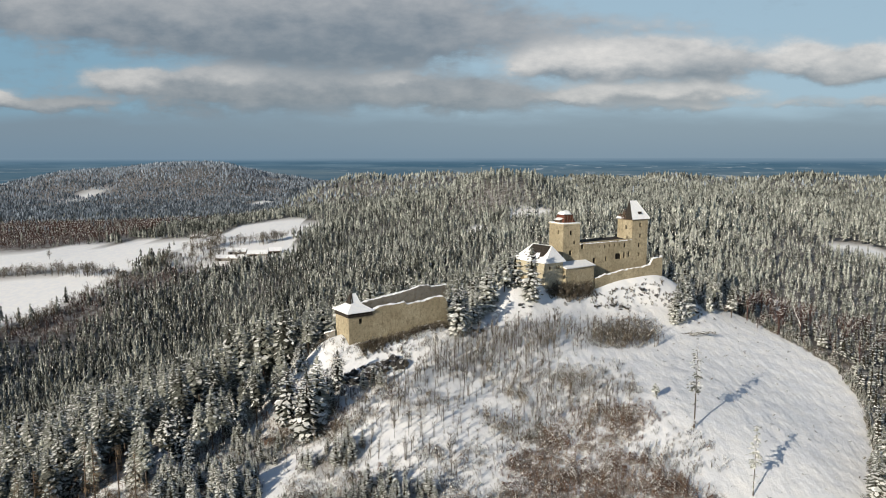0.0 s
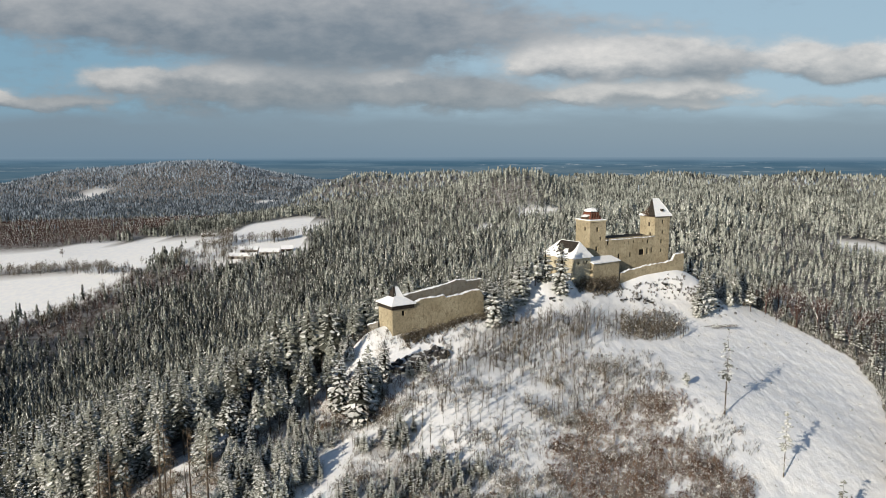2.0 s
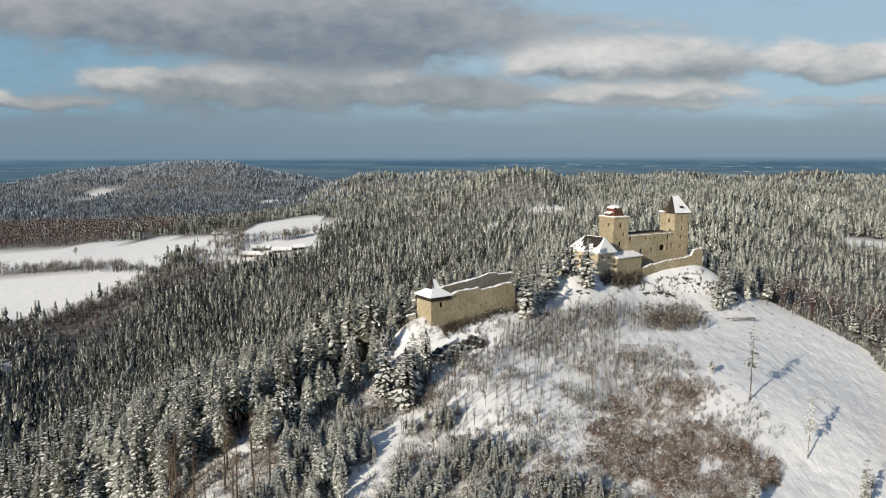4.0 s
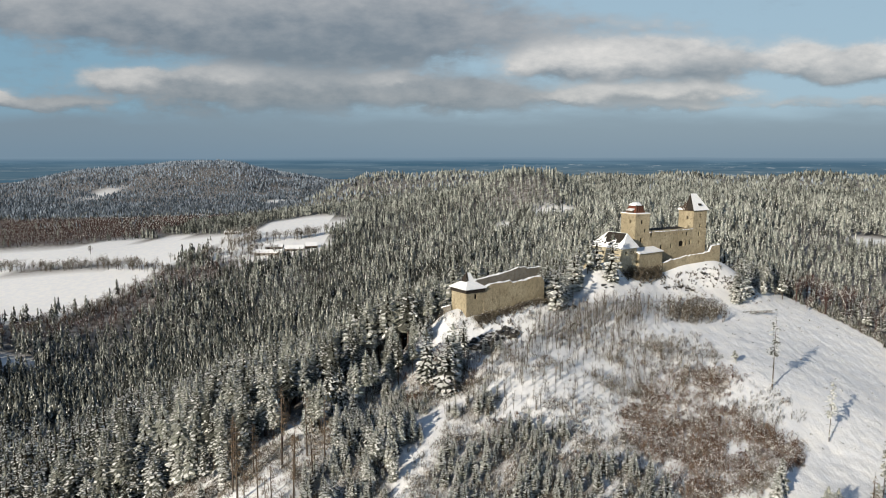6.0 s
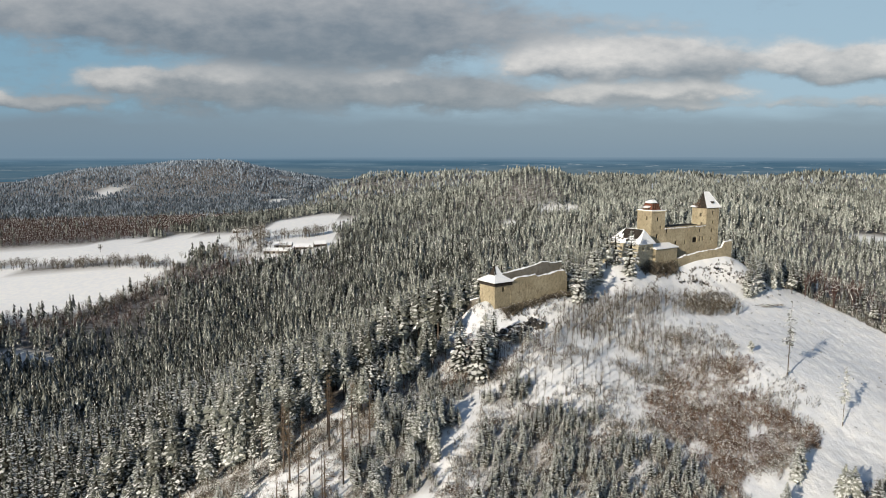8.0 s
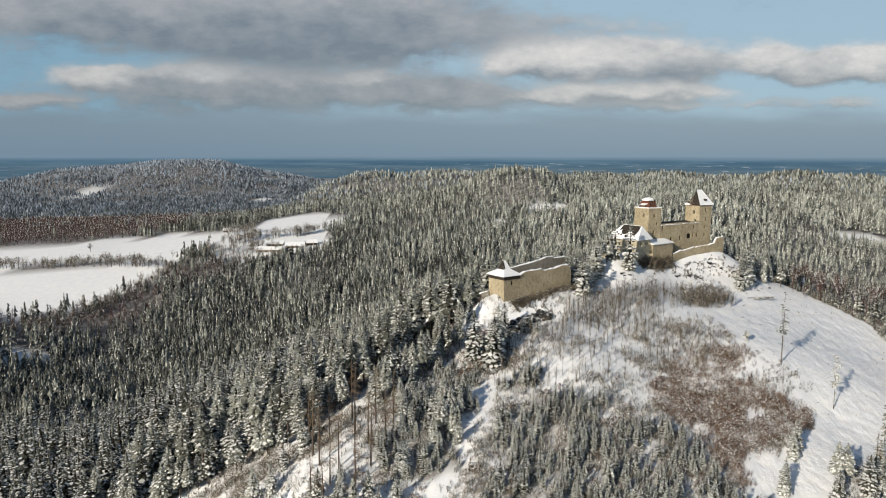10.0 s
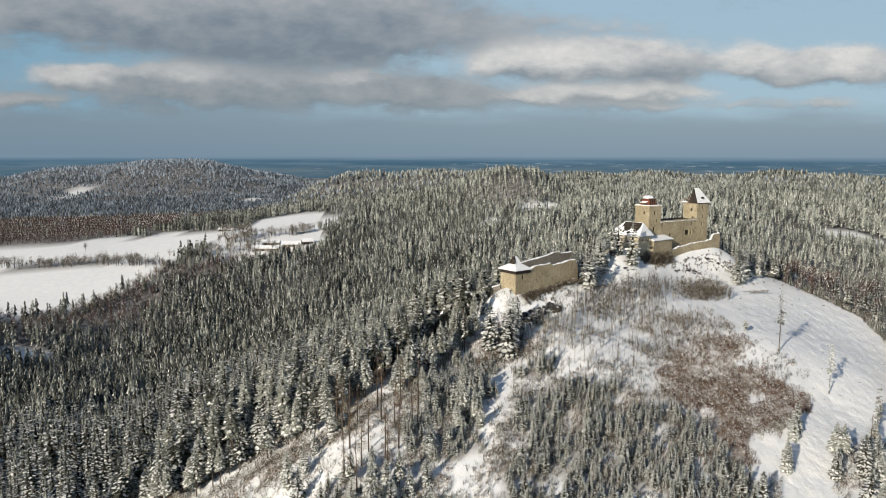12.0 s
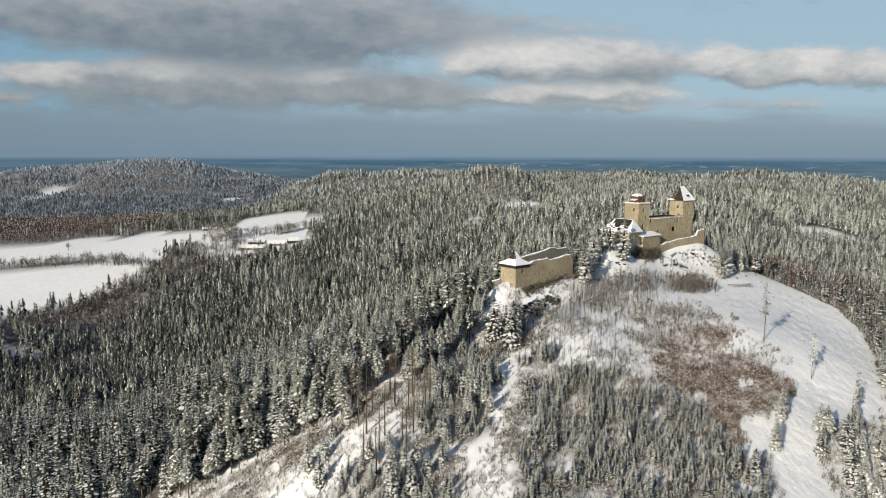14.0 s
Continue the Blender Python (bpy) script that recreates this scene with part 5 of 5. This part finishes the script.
# forest edge: the same crowns and trunks, joined
EDGE = []
for h, V, F, M in SPRUCES:
    n = len(V)
    ring = [(h * 0.0125 * g * math.cos(a * 1.2566), h * 0.0125 * g * math.sin(a * 1.2566), zz) for g, zz in ((1.2, -0.8), (0.25, h * 0.93)) for a in range(5)]
    sides = [t for a in range(5) for t in ((n + a, n + (a + 1) % 5, n + 5 + a), (n + (a + 1) % 5, n + 5 + (a + 1) % 5, n + 5 + a))]
    EDGE.append((np.concatenate([V, np.array(ring)]), np.concatenate([F, np.array(sides)]), np.concatenate([M, np.full(10, 3)])))
ex, ey = near_x[edge], near_y[edge]
V, F, M, T = scatter(EDGE, ex, ey, ground_z(ex, ey) - 0.15, TR.uniform(0.78, 1.1, ex.size), TR.uniform(0, 6.28, ex.size), TR.rand(ex.size))
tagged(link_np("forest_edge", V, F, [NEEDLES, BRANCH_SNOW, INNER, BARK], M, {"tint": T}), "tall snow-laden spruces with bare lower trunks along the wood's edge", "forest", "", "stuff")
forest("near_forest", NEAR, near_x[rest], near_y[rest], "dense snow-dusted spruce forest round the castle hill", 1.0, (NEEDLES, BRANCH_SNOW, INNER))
forest("valley_forest", MIDDLE, *rings[1], "dense frosted spruce forest filling the valley")
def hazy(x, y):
    """Far trees that take the haze-blue needles: more with distance and westward."""
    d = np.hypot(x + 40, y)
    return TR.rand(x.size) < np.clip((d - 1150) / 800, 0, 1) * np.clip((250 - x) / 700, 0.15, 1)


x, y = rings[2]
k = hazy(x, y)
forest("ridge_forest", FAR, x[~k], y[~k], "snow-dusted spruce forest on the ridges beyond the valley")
forest("blue_ridge_forest", FAR, x[k], y[k], "rimed spruces coloured haze-blue among the ridge forest", 1.0, (HAZE_RIME,))
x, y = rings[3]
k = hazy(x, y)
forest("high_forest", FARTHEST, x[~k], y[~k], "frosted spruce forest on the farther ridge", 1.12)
forest("far_forest", FARTHEST, x[k], y[k], "distant frosted forest on rounded hills, coloured blue for haze", 1.12, (HAZE_RIME,))

# young spruces on the slope
x, y = jittered(-130, 70, 92, 225, 2.75)
k = (young_at(x, y) > TR.uniform(0.1, 1.0, x.size)) & inside(x, y, SLOPE)
x, y = x[k], y[k]
YOUNG = [bough_spruce(h, h * 0.19 + 0.45, 11, 8, 0.02, w, 120 + i, 0.88, 0, 1.1, 0.12) for i, (h, w) in enumerate(((5.6, 0.95), (6.8, 1.0), (4.2, 0.9), (7.6, 0.95), (5.2, 1.0)))]
V, F, M, T = scatter(YOUNG, x, y, ground_z(x, y) - 0.1 - 0.08, TR.uniform(0.5, 1.25, x.size), TR.uniform(0, 6.28, x.size), TR.rand(x.size))
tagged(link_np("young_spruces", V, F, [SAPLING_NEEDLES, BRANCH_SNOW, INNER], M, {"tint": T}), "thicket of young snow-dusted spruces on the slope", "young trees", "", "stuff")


def bare_bush(height, spread, stems, seed, width=0.07, twigs=3, mi=0, snow=0.3):
    """Upright thin stems with forked twigs, as slim triangles; material 1 is snow that clings to them."""
    r = np.random.RandomState(seed)
    V, F, M = [], [], []

    def spike(a, b, w, m):
        d = b - a
        s = np.cross(d, (r.uniform(-1, 1), r.uniform(-1, 1), 0.2))
        s = s / (np.linalg.norm(s) + 1e-6) * w
        i = len(V)
        V.extend([a - s, a + s, b])
        F.append((i, i + 1, i + 2))
        M.append(m)

    for _ in range(stems):
        a = np.array((r.uniform(-0.3, 0.3) * spread, r.uniform(-0.3, 0.3) * spread, 0))
        h = height * r.uniform(0.55, 1.0)
        b = a + np.array((r.uniform(-0.5, 0.5) * spread, r.uniform(-0.5, 0.5) * spread, h))
        spike(a, b, width, mi)
        for _ in range(twigs):
            f = r.uniform(0.3, 0.9)
            p = a + (b - a) * f
            an = r.uniform(0, 6.28)
            q = p + np.array((math.cos(an), math.sin(an), r.uniform(0.5, 1.3))) * h * r.uniform(0.12, 0.28)
            spike(p, q, width * 0.8, 1 if r.rand() < snow else mi)
    return np.array(V), np.array(F), np.array(M)


def bushes(name, proto, x, y, mats, label, lo=0.7, hi=1.3):
    V, F, M, T = scatter(proto, x, y, ground_z(x, y) - 0.05, TR.uniform(lo, hi, x.size), TR.uniform(0, 6.28, x.size), TR.rand(x.size))
    return tagged(link_np(name, V, F, mats, M), label, "shrubs", "", "stuff")


x, y = jittered(-190, 130, 100, 315, 1.25)
b = brush_at(x, y)
k = (b > TR.uniform(0.12, 1.0, x.size)) & inside(x, y, SLOPE)
x, y = x[k], y[k]
red = inside(x, y, RED_SCRUB) | (blob(x, y, 50, 208, 24, 12, 20) > 0.5) | (blob(x, y, -42, 205, 18, 12) > 0.3)
BUSH = [bare_bush(2.2, 1.9, 5, 200 + i, 0.065, 6, 0, s) for i, s in enumerate((0.1, 0.25, 0.6, 0.15))]
bushes("slope_shrubs", BUSH, x[~red], y[~red], [TWIG, BRANCH_SNOW], "grey-brown bare shrubs and dry stalks on the snowy slope")
bushes("reddish_shrubs", BUSH, x[red], y[red], [RED_TWIG, BRANCH_SNOW], "reddish-brown leafless shrubs on the snowy slope")

# slim birches in rows below the castle
x, y = jittered(-60, 100, 180, 300, 1.55)
w = np.maximum.reduce([blob(x, y, 20, 240, 60, 12, 34), 1.5 * blob(x, y, 72, 270, 20, 9, 30), 1.2 * blob(x, y, 14, 242, 16, 7, 30), 0.5 * blob(x, y, -20, 195, 40, 20, 0), 0.4 * blob(x, y, 30, 215, 40, 20, 20)])
w = w * (1 - blob(x, y, -20, 222, 17, 7, 34))
k = w > TR.uniform(0.15, 1.3, x.size)
SAPLING = [bare_bush(7.6, 0.8, 2, 230 + i, 0.075, 12, 0, 0.12) for i in range(4)]
bushes("saplings", SAPLING, x[k], y[k], [TWIG, BRANCH_SNOW], "slim leafless birch saplings below the castle", 0.6, 1.2)

# leafless trees in the valley
def bare_tree(height, seed, limbs=9, twigs=12, wide=0.11):
    """A round open crown: a trunk, rising limbs and a shell of fine twigs."""
    r = np.random.RandomState(seed)
    V, F = [], []

    def spike(a, b, w):
        s = np.cross(b - a, (r.uniform(-1, 1), r.uniform(-1, 1), 0.3))
        s = s / (np.linalg.norm(s) + 1e-6) * w
        V.extend([a - s, a + s, b])
        F.append((len(V) - 3, len(V) - 2, len(V) - 1))

    fork = np.array((0, 0, height * 0.22))
    spike(np.zeros(3), np.array((0, 0, height * 0.7)), 0.3)
    for _ in range(limbs):
        a, q = r.uniform(0, 6.28), r.uniform(0.15, 1.0)
        b = np.array((math.cos(a) * q * height * 0.30, math.sin(a) * q * height * 0.30, height * (0.55 + 0.35 * (1 - q * q) + r.uniform(-0.06, 0.06))))
        spike(fork * r.uniform(0.8, 1.6), b, 0.13)
        for _ in range(twigs):
            p = fork + (b - fork) * r.uniform(0.45, 1.0)
            d = r.normal(0, 1, 3) + (0, 0, 0.6)
            spike(p, p + d / np.linalg.norm(d) * height * r.uniform(0.09, 0.18), wide)
    return np.array(V), np.array(F), (r.rand(len(F)) < 0.12).astype(int)


LEAFLESS = [bare_tree(h, 260 + i) for i, h in enumerate((13, 16, 11, 14))]
LEAFLESS_FAR = [bare_tree(h, 270 + i, 6, 5, 0.26) for i, h in enumerate((12, 14, 10))]
xs, ys = [], []
for x0, y0, x1, y1, n, wide in ((-760, 872, -545, 842, 70, 8), (-545, 840, -368, 808, 85, 7), (-420, 660, -365, 790, 70, 12), (-510, 585, -420, 660, 50, 12), (-300, 905, -210, 915, 40, 8), (-240, 905, -190, 940, 22, 8), (-360, 835, -270, 850, 70, 26), (-330, 880, -285, 900, 25, 14), (-350, 960, -300, 935, 20, 6), (-280, 790, -220, 820, 40, 18)):
    n = int(n * 1.5)
    f = TR.rand(n)
    xs.append(x0 + (x1 - x0) * f + TR.normal(0, wide / 2, n))
    ys.append(y0 + (y1 - y0) * f + TR.normal(0, wide / 2, n))
bx, by = jittered(-1150, 420, 240, 1560, 6.9)
k = (brown_at(bx, by) > TR.uniform(0.2, 0.9, bx.size)) & ~field_at(bx, by) & in_sight(bx, by)
def leafless(name, x, y, mat, lo, hi, label, proto=LEAFLESS):
    V, F, M, T = scatter(proto, x, y, ground_z(x, y) - 0.3, TR.uniform(lo, hi, x.size), TR.uniform(0, 6.28, x.size), TR.rand(x.size))
    return tagged(link_np(name, V, F, [mat, BRANCH_SNOW], M), label, "trees", "", "stuff")


leafless("hedgerow_trees", np.concatenate(xs), np.concatenate(ys), TWIG, 0.5, 1.35, "leafless grey-brown trees in hedgerows between the fields")
bx, by = bx[k], by[k]
back = by > 950
leafless("brown_wood", bx[back], by[back], WOOD_TWIG, 0.75, 1.25, "leafless purple-brown broad-leaved wood behind the fields", LEAFLESS_FAR)
leafless("grey_wood", bx[~back], by[~back], WOOD_TWIG, 0.7, 1.2, "leafless grey-brown trees scattered in the spruce forest")

# one round tree alone in the middle field
lone = thing("field_tree", -520, 918, float(ground_z(np.array(-520.0), np.array(918.0))) - 0.2, 0, "lone round leafless tree in the snowy field", "tree", "bare trees")
part("trunk", trunk_mesh(6.5, 0.35), BARK, lone)
V, F, M = bare_tree(13, 291)
V2, F2, M2 = bare_tree(12, 292)
link_np("crown", np.concatenate([V, V2]), np.concatenate([F, F2 + len(V)]), [TWIG, BRANCH_SNOW], np.concatenate([M, M2]), None, lone)

# brown brush along the wall foot and before the lean-to
u = TR.uniform(3, 40, 420)
v = -1.2 - np.abs(TR.normal(0, 1.8, 420))
wx, wy, _ = ward(u, v, 0)
u2 = TR.uniform(-1, 27, 150)
v2 = -1.0 - np.abs(TR.normal(0, 2.0, 150))
c, d = math.cos(radians(35.9)), math.sin(radians(35.9))
wx, wy = np.concatenate([wx, 41.96 + u2 * c - v2 * d]), np.concatenate([wy, 284.07 + u2 * d + v2 * c])
DRY = [bare_bush(1.9, 1.9, 7, 400 + i, 0.09, 6, 0, 0.06) for i in range(3)]
bushes("wall_foot_brush", DRY, wx, wy, [TWIG, BRANCH_SNOW], "dry brown brush along the foot of the castle walls", 0.6, 1.3)
TALL = [bare_bush(5.5, 3.0, 9, 410 + i, 0.08, 9, 0, 0.05) for i in range(3)]
u2 = TR.uniform(2, 24, 64)
v2 = TR.uniform(1.2, 4.0, 64)
bushes("tall_brush", TALL, 41.96 + u2 * c + v2 * d, 284.07 + u2 * d - v2 * c, [TWIG, BRANCH_SNOW], "tall leafless olive-brown bushes against the castle wall", 0.7, 1.1)


def rock_material():
    mat, nt, bs = material("rock_with_snow", 0.85, 0.2)
    k = Kit(nt, bs)
    # stone near black: the outcrop's shade is put into its colour
    stone = k.mix(k.ramp(k.noise(0.9, 5.0), 0.3, 0.7), (0.014, 0.015, 0.017), (0.062, 0.058, 0.054))
    sep = k.node("ShaderNodeSeparateXYZ")
    k.link(k.node("ShaderNodeNewGeometry").outputs["Normal"], sep.inputs[0])
    lying = k.ramp(k.math("ADD", sep.outputs[2], k.math("MULTIPLY", k.noise(1.2, 4.0), 0.5)), 1.14, 1.26)
    k.colour(k.mix(lying, stone, (0.84, 0.85, 0.86)))
    k.bump(k.noise(2.0, 4.0), 0.7, 0.2)
    return mat


ROCK_SNOW = rock_material()
RR = random.Random(21)


def rock(x, y, size, turn, flat=0.55):
    t = new("rock")
    bm = bmesh.new()
    bmesh.ops.create_icosphere(bm, subdivisions=2, radius=size)
    off = Vector((RR.uniform(-50, 50), RR.uniform(-50, 50), RR.uniform(-50, 50)))
    for q in bm.verts:
        n = noise.noise(q.co / size * 1.3 + off)
        q.co *= 1 + 0.45 * n
        q.co = Vector((round(q.co.x / (0.45 * size)) * 0.45 * size * 0.5 + q.co.x * 0.5, q.co.y * 0.75, q.co.z * flat))
    me = bpy.data.meshes.new("rock")
    bm.to_mesh(me)
    bm.free()
    me.materials.append(ROCK_SNOW)
    t.data = None
    bpy.data.objects.remove(t)
    t = new("rock", me)
    t.matrix_world = pose(x, y, float(ground_z(np.array(x), np.array(y))) + size * flat * 0.25, RR.uniform(-12, 12), RR.uniform(-12, 12), turn)
    return tagged(t, "gneiss outcrop, darkened for its shade, with snow lying on top", "rock", "rocks below the walls")


for f in range(40):
    g = f / 39
    rock(-31 + 17 * g + RR.uniform(-1.5, 1.5), 217 + 10 * g + RR.uniform(-3.0, 1.6), RR.uniform(0.8, 2.3), RR.uniform(0, 180), RR.uniform(0.4, 0.75))
for cx, cy, wide, deep, n, hi in ((76, 295, 6, 2.2, 9, 1.5), (92, 307, 6, 2.5, 6, 1.6), (106, 306, 6, 4, 18, 2.0), (66, 291, 3, 1.5, 5, 1.2), (10, 249, 4, 2.5, 8, 1.3), (31, 270, 4, 2, 6, 1.2)):
    for _ in range(n):
        rock(cx + RR.gauss(0, wide / 2), cy + RR.gauss(0, deep / 2) + wide * 0.0, RR.uniform(0.5, hi), RR.uniform(0, 180), RR.uniform(0.35, 0.6))
x, y = np.concatenate([TR.normal(76, 4, 30), TR.normal(92, 4, 20), TR.normal(106, 5, 90), TR.normal(-12, 8, 60), TR.uniform(64, 102, 90)]), np.concatenate([TR.normal(295.5, 1.6, 30), TR.normal(307, 1.8, 20), TR.normal(306, 3, 90), TR.normal(229, 2, 60), np.zeros(90)])
y[-90:] = 296 + 0.56 * (x[-90:] - 64) - np.abs(TR.normal(0, 4.5, 90))
bushes("rock_brush", DRY, x, y, [TWIG, BRANCH_SNOW], "dark leafless brush among the rocks below the walls", 0.4, 0.9)
# tufts and stumps that stand out of the clearing's snow
x, y = jittered(60, 165, 180, 330, 3.2)
k = inside(x, y, GLADE) & (TR.rand(x.size) < 0.2)
TUFT = [bare_bush(0.7, 1.2, 5, 430 + i, 0.09, 3, 0, 0.4) for i in range(3)]
bushes("clearing_tufts", TUFT, x[k], y[k], [TWIG, BRANCH_SNOW], "scattered tufts and stubs poking through the clearing's snow", 0.4, 1.3)

# heap of felled branches across the top of the clearing
heap = thing("brush_heap", 104, 286, float(ground_z(np.array(104.0), np.array(286.0))), 8, "low heap of felled snowy branches on the clearing", "brushwood")
r = np.random.RandomState(77)
V, F, M = [], [], []
for _ in range(240):
    p = np.array((r.uniform(-10, 10), r.normal(0, 0.9), r.uniform(0.0, 1.0)))
    a = r.normal(0, 0.7)
    q = p + np.array((math.cos(a), math.sin(a), r.uniform(-0.1, 0.25))) * r.uniform(1.0, 3.0)
    w = np.array((-math.sin(a), math.cos(a), 0.6)) * 0.09
    i = len(V)
    V += [p - w, p + w, q]
    F.append((i, i + 1, i + 2))
    M.append(1 if r.rand() < 0.35 else 0)
link_np("branches", np.array(V), np.array(F), [TWIG, BRANCH_SNOW], np.array(M), None, heap)


# ---- farm in the valley ----
def barn(x, y, turn, length, depth, wall, rise, label, mat):
    z = float(ground_z(np.array(float(x)), np.array(float(y)))) - 1.0
    t = thing("farm_building", x, y, z, turn, label, "building", "farm buildings")
    doors = [(length * f, 1.2, 2.4, wall * 0.55) for f in (0.12, 0.34, 0.56, 0.78)]
    four_walls(t, length, depth, 0, wall + 1.0, mat, front=doors)
    bm = bmesh.new()
    e = 0.8
    a, b, zt, ze = -e, length + e, wall + 1.0 + rise, wall + 0.9
    poly(bm, [(a, -e, ze), (b, -e, ze), (b, depth / 2, zt), (a, depth / 2, zt)])
    poly(bm, [(b, depth + e, ze), (a, depth + e, ze), (a, depth / 2, zt), (b, depth / 2, zt)])
    shell(bm, 0.4)
    part("roof", bm, SNOW, t, "gabled roof under thick snow")
    for gx in (0.0, length):
        bm = bmesh.new()
        poly(bm, [(gx, 0, wall + 1.0), (gx, depth, wall + 1.0), (gx, depth / 2, wall + 0.8 + rise)])
        part("gable", bm, TIMBER, t, "dark boarded gable")
    return t


barn(-276, 842, -3, 34, 11, 4.2, 3.2, "long low farm building with a snow-covered roof", BARN)
barn(-240, 852, 6, 24, 12, 4.5, 3.4, "farm barn with pale walls and a snowy roof", BARN)
barn(-268, 866, 0, 22, 10, 4.0, 3.0, "smaller farm building behind the yard under snow", BARN)
barn(-214, 860, 20, 14, 9, 4.5, 4.0, "farmhouse with a snowy gabled roof among trees", TIMBER)
barn(-354, 978, 4, 20, 8, 3.2, 2.4, "dark wooden field barn at the wood's edge", TIMBER)

# low young growth along the rim of the clearing
rim = [(112, 312), (138, 326), (154, 303), (164, 284), (160, 256), (146, 226), (130, 201), (123, 182)]
fx, fy = [], []
for (x0, y0), (x1, y1) in zip(rim, rim[1:]):
    n = int(math.hypot(x1 - x0, y1 - y0) * 3.2)
    f, away = TR.rand(n), TR.gamma(1.6, 3.0, n) - 1.5
    dx, dy = (y1 - y0), -(x1 - x0)
    ln = math.hypot(dx, dy)
    sgn = 1 if dx * (x0 - 110) + dy * (y0 - 250) > 0 else -1
    fx.append(x0 + (x1 - x0) * f + sgn * dx / ln * away)
    fy.append(y0 + (y1 - y0) * f + sgn * dy / ln * away)
fx, fy = np.concatenate(fx), np.concatenate(fy)
q = TR.rand(fx.size) < 0.4
V, F, M, T = scatter(YOUNG, fx[q], fy[q], ground_z(fx[q], fy[q]) - 0.15, TR.uniform(0.35, 0.95, int(q.sum())), TR.uniform(0, 6.28, int(q.sum())), TR.uniform(0.5, 1.5, int(q.sum())))
tagged(link_np("rim_spruces", V, F, [SAPLING_NEEDLES, BRANCH_SNOW, INNER], M, {"tint": T}), "small frosted spruces along the rim of the clearing", "young trees", "", "stuff")
bushes("rim_shrubs", BUSH, fx[~q], fy[~q], [TWIG, BRANCH_SNOW], "frosted leafless shrubs along the rim of the clearing", 0.8, 1.7)


def leaf_clump(wide, tall, n, seed, snow):
    """A rounded bush of many small leaf and twig faces."""
    r = np.random.RandomState(seed)
    V, F, M = [], [], []
    for _ in range(n):
        a, q, h = r.uniform(0, 6.28), math.sqrt(r.rand()), r.rand()
        rad = wide * q * math.sqrt(max(0.05, 1 - (h * 0.9) ** 2))
        p = np.array((rad * math.cos(a), rad * math.sin(a), tall * h))
        d, e = r.normal(0, 1, 3), r.normal(0, 1, 3)
        d, e = d / np.linalg.norm(d) * r.uniform(0.14, 0.32), e / np.linalg.norm(e) * r.uniform(0.10, 0.24)
        i = len(V)
        V.extend([p - d, p + d, p + e])
        F.append((i, i + 1, i + 2))
        M.append(1 if r.rand() < snow * (0.4 + h) else 0)
    return np.array(V), np.array(F), np.array(M)


x, y = jittered(-150, 120, 105, 312, 1.55)
b = brush_at(x, y) * np.clip(0.6 + 1.0 * wave(x, y, 6, 12), 0, 1.4)
k = (b > TR.uniform(0.25, 1.1, x.size)) & inside(x, y, SLOPE) & (young_at(x, y) < 0.6)
x, y = x[k], y[k]
brown = TR.rand(x.size) < 0.3 + 0.55 * inside(x, y, RED_SCRUB)
bushes("leafy_scrub", [leaf_clump(1.2, 1.5, 60, 500 + i, 0.12) for i in range(4)], x[brown], y[brown], [RED_TWIG, BRANCH_SNOW], "brown dry-leaved scrub in clumps on the slope", 0.6, 1.6)
bushes("frosted_scrub", [leaf_clump(1.2, 1.3, 55, 510 + i, 0.5) for i in range(4)], x[~brown], y[~brown], [TWIG, BRANCH_SNOW], "frosted low scrub in pale clumps on the slope", 0.6, 1.6)
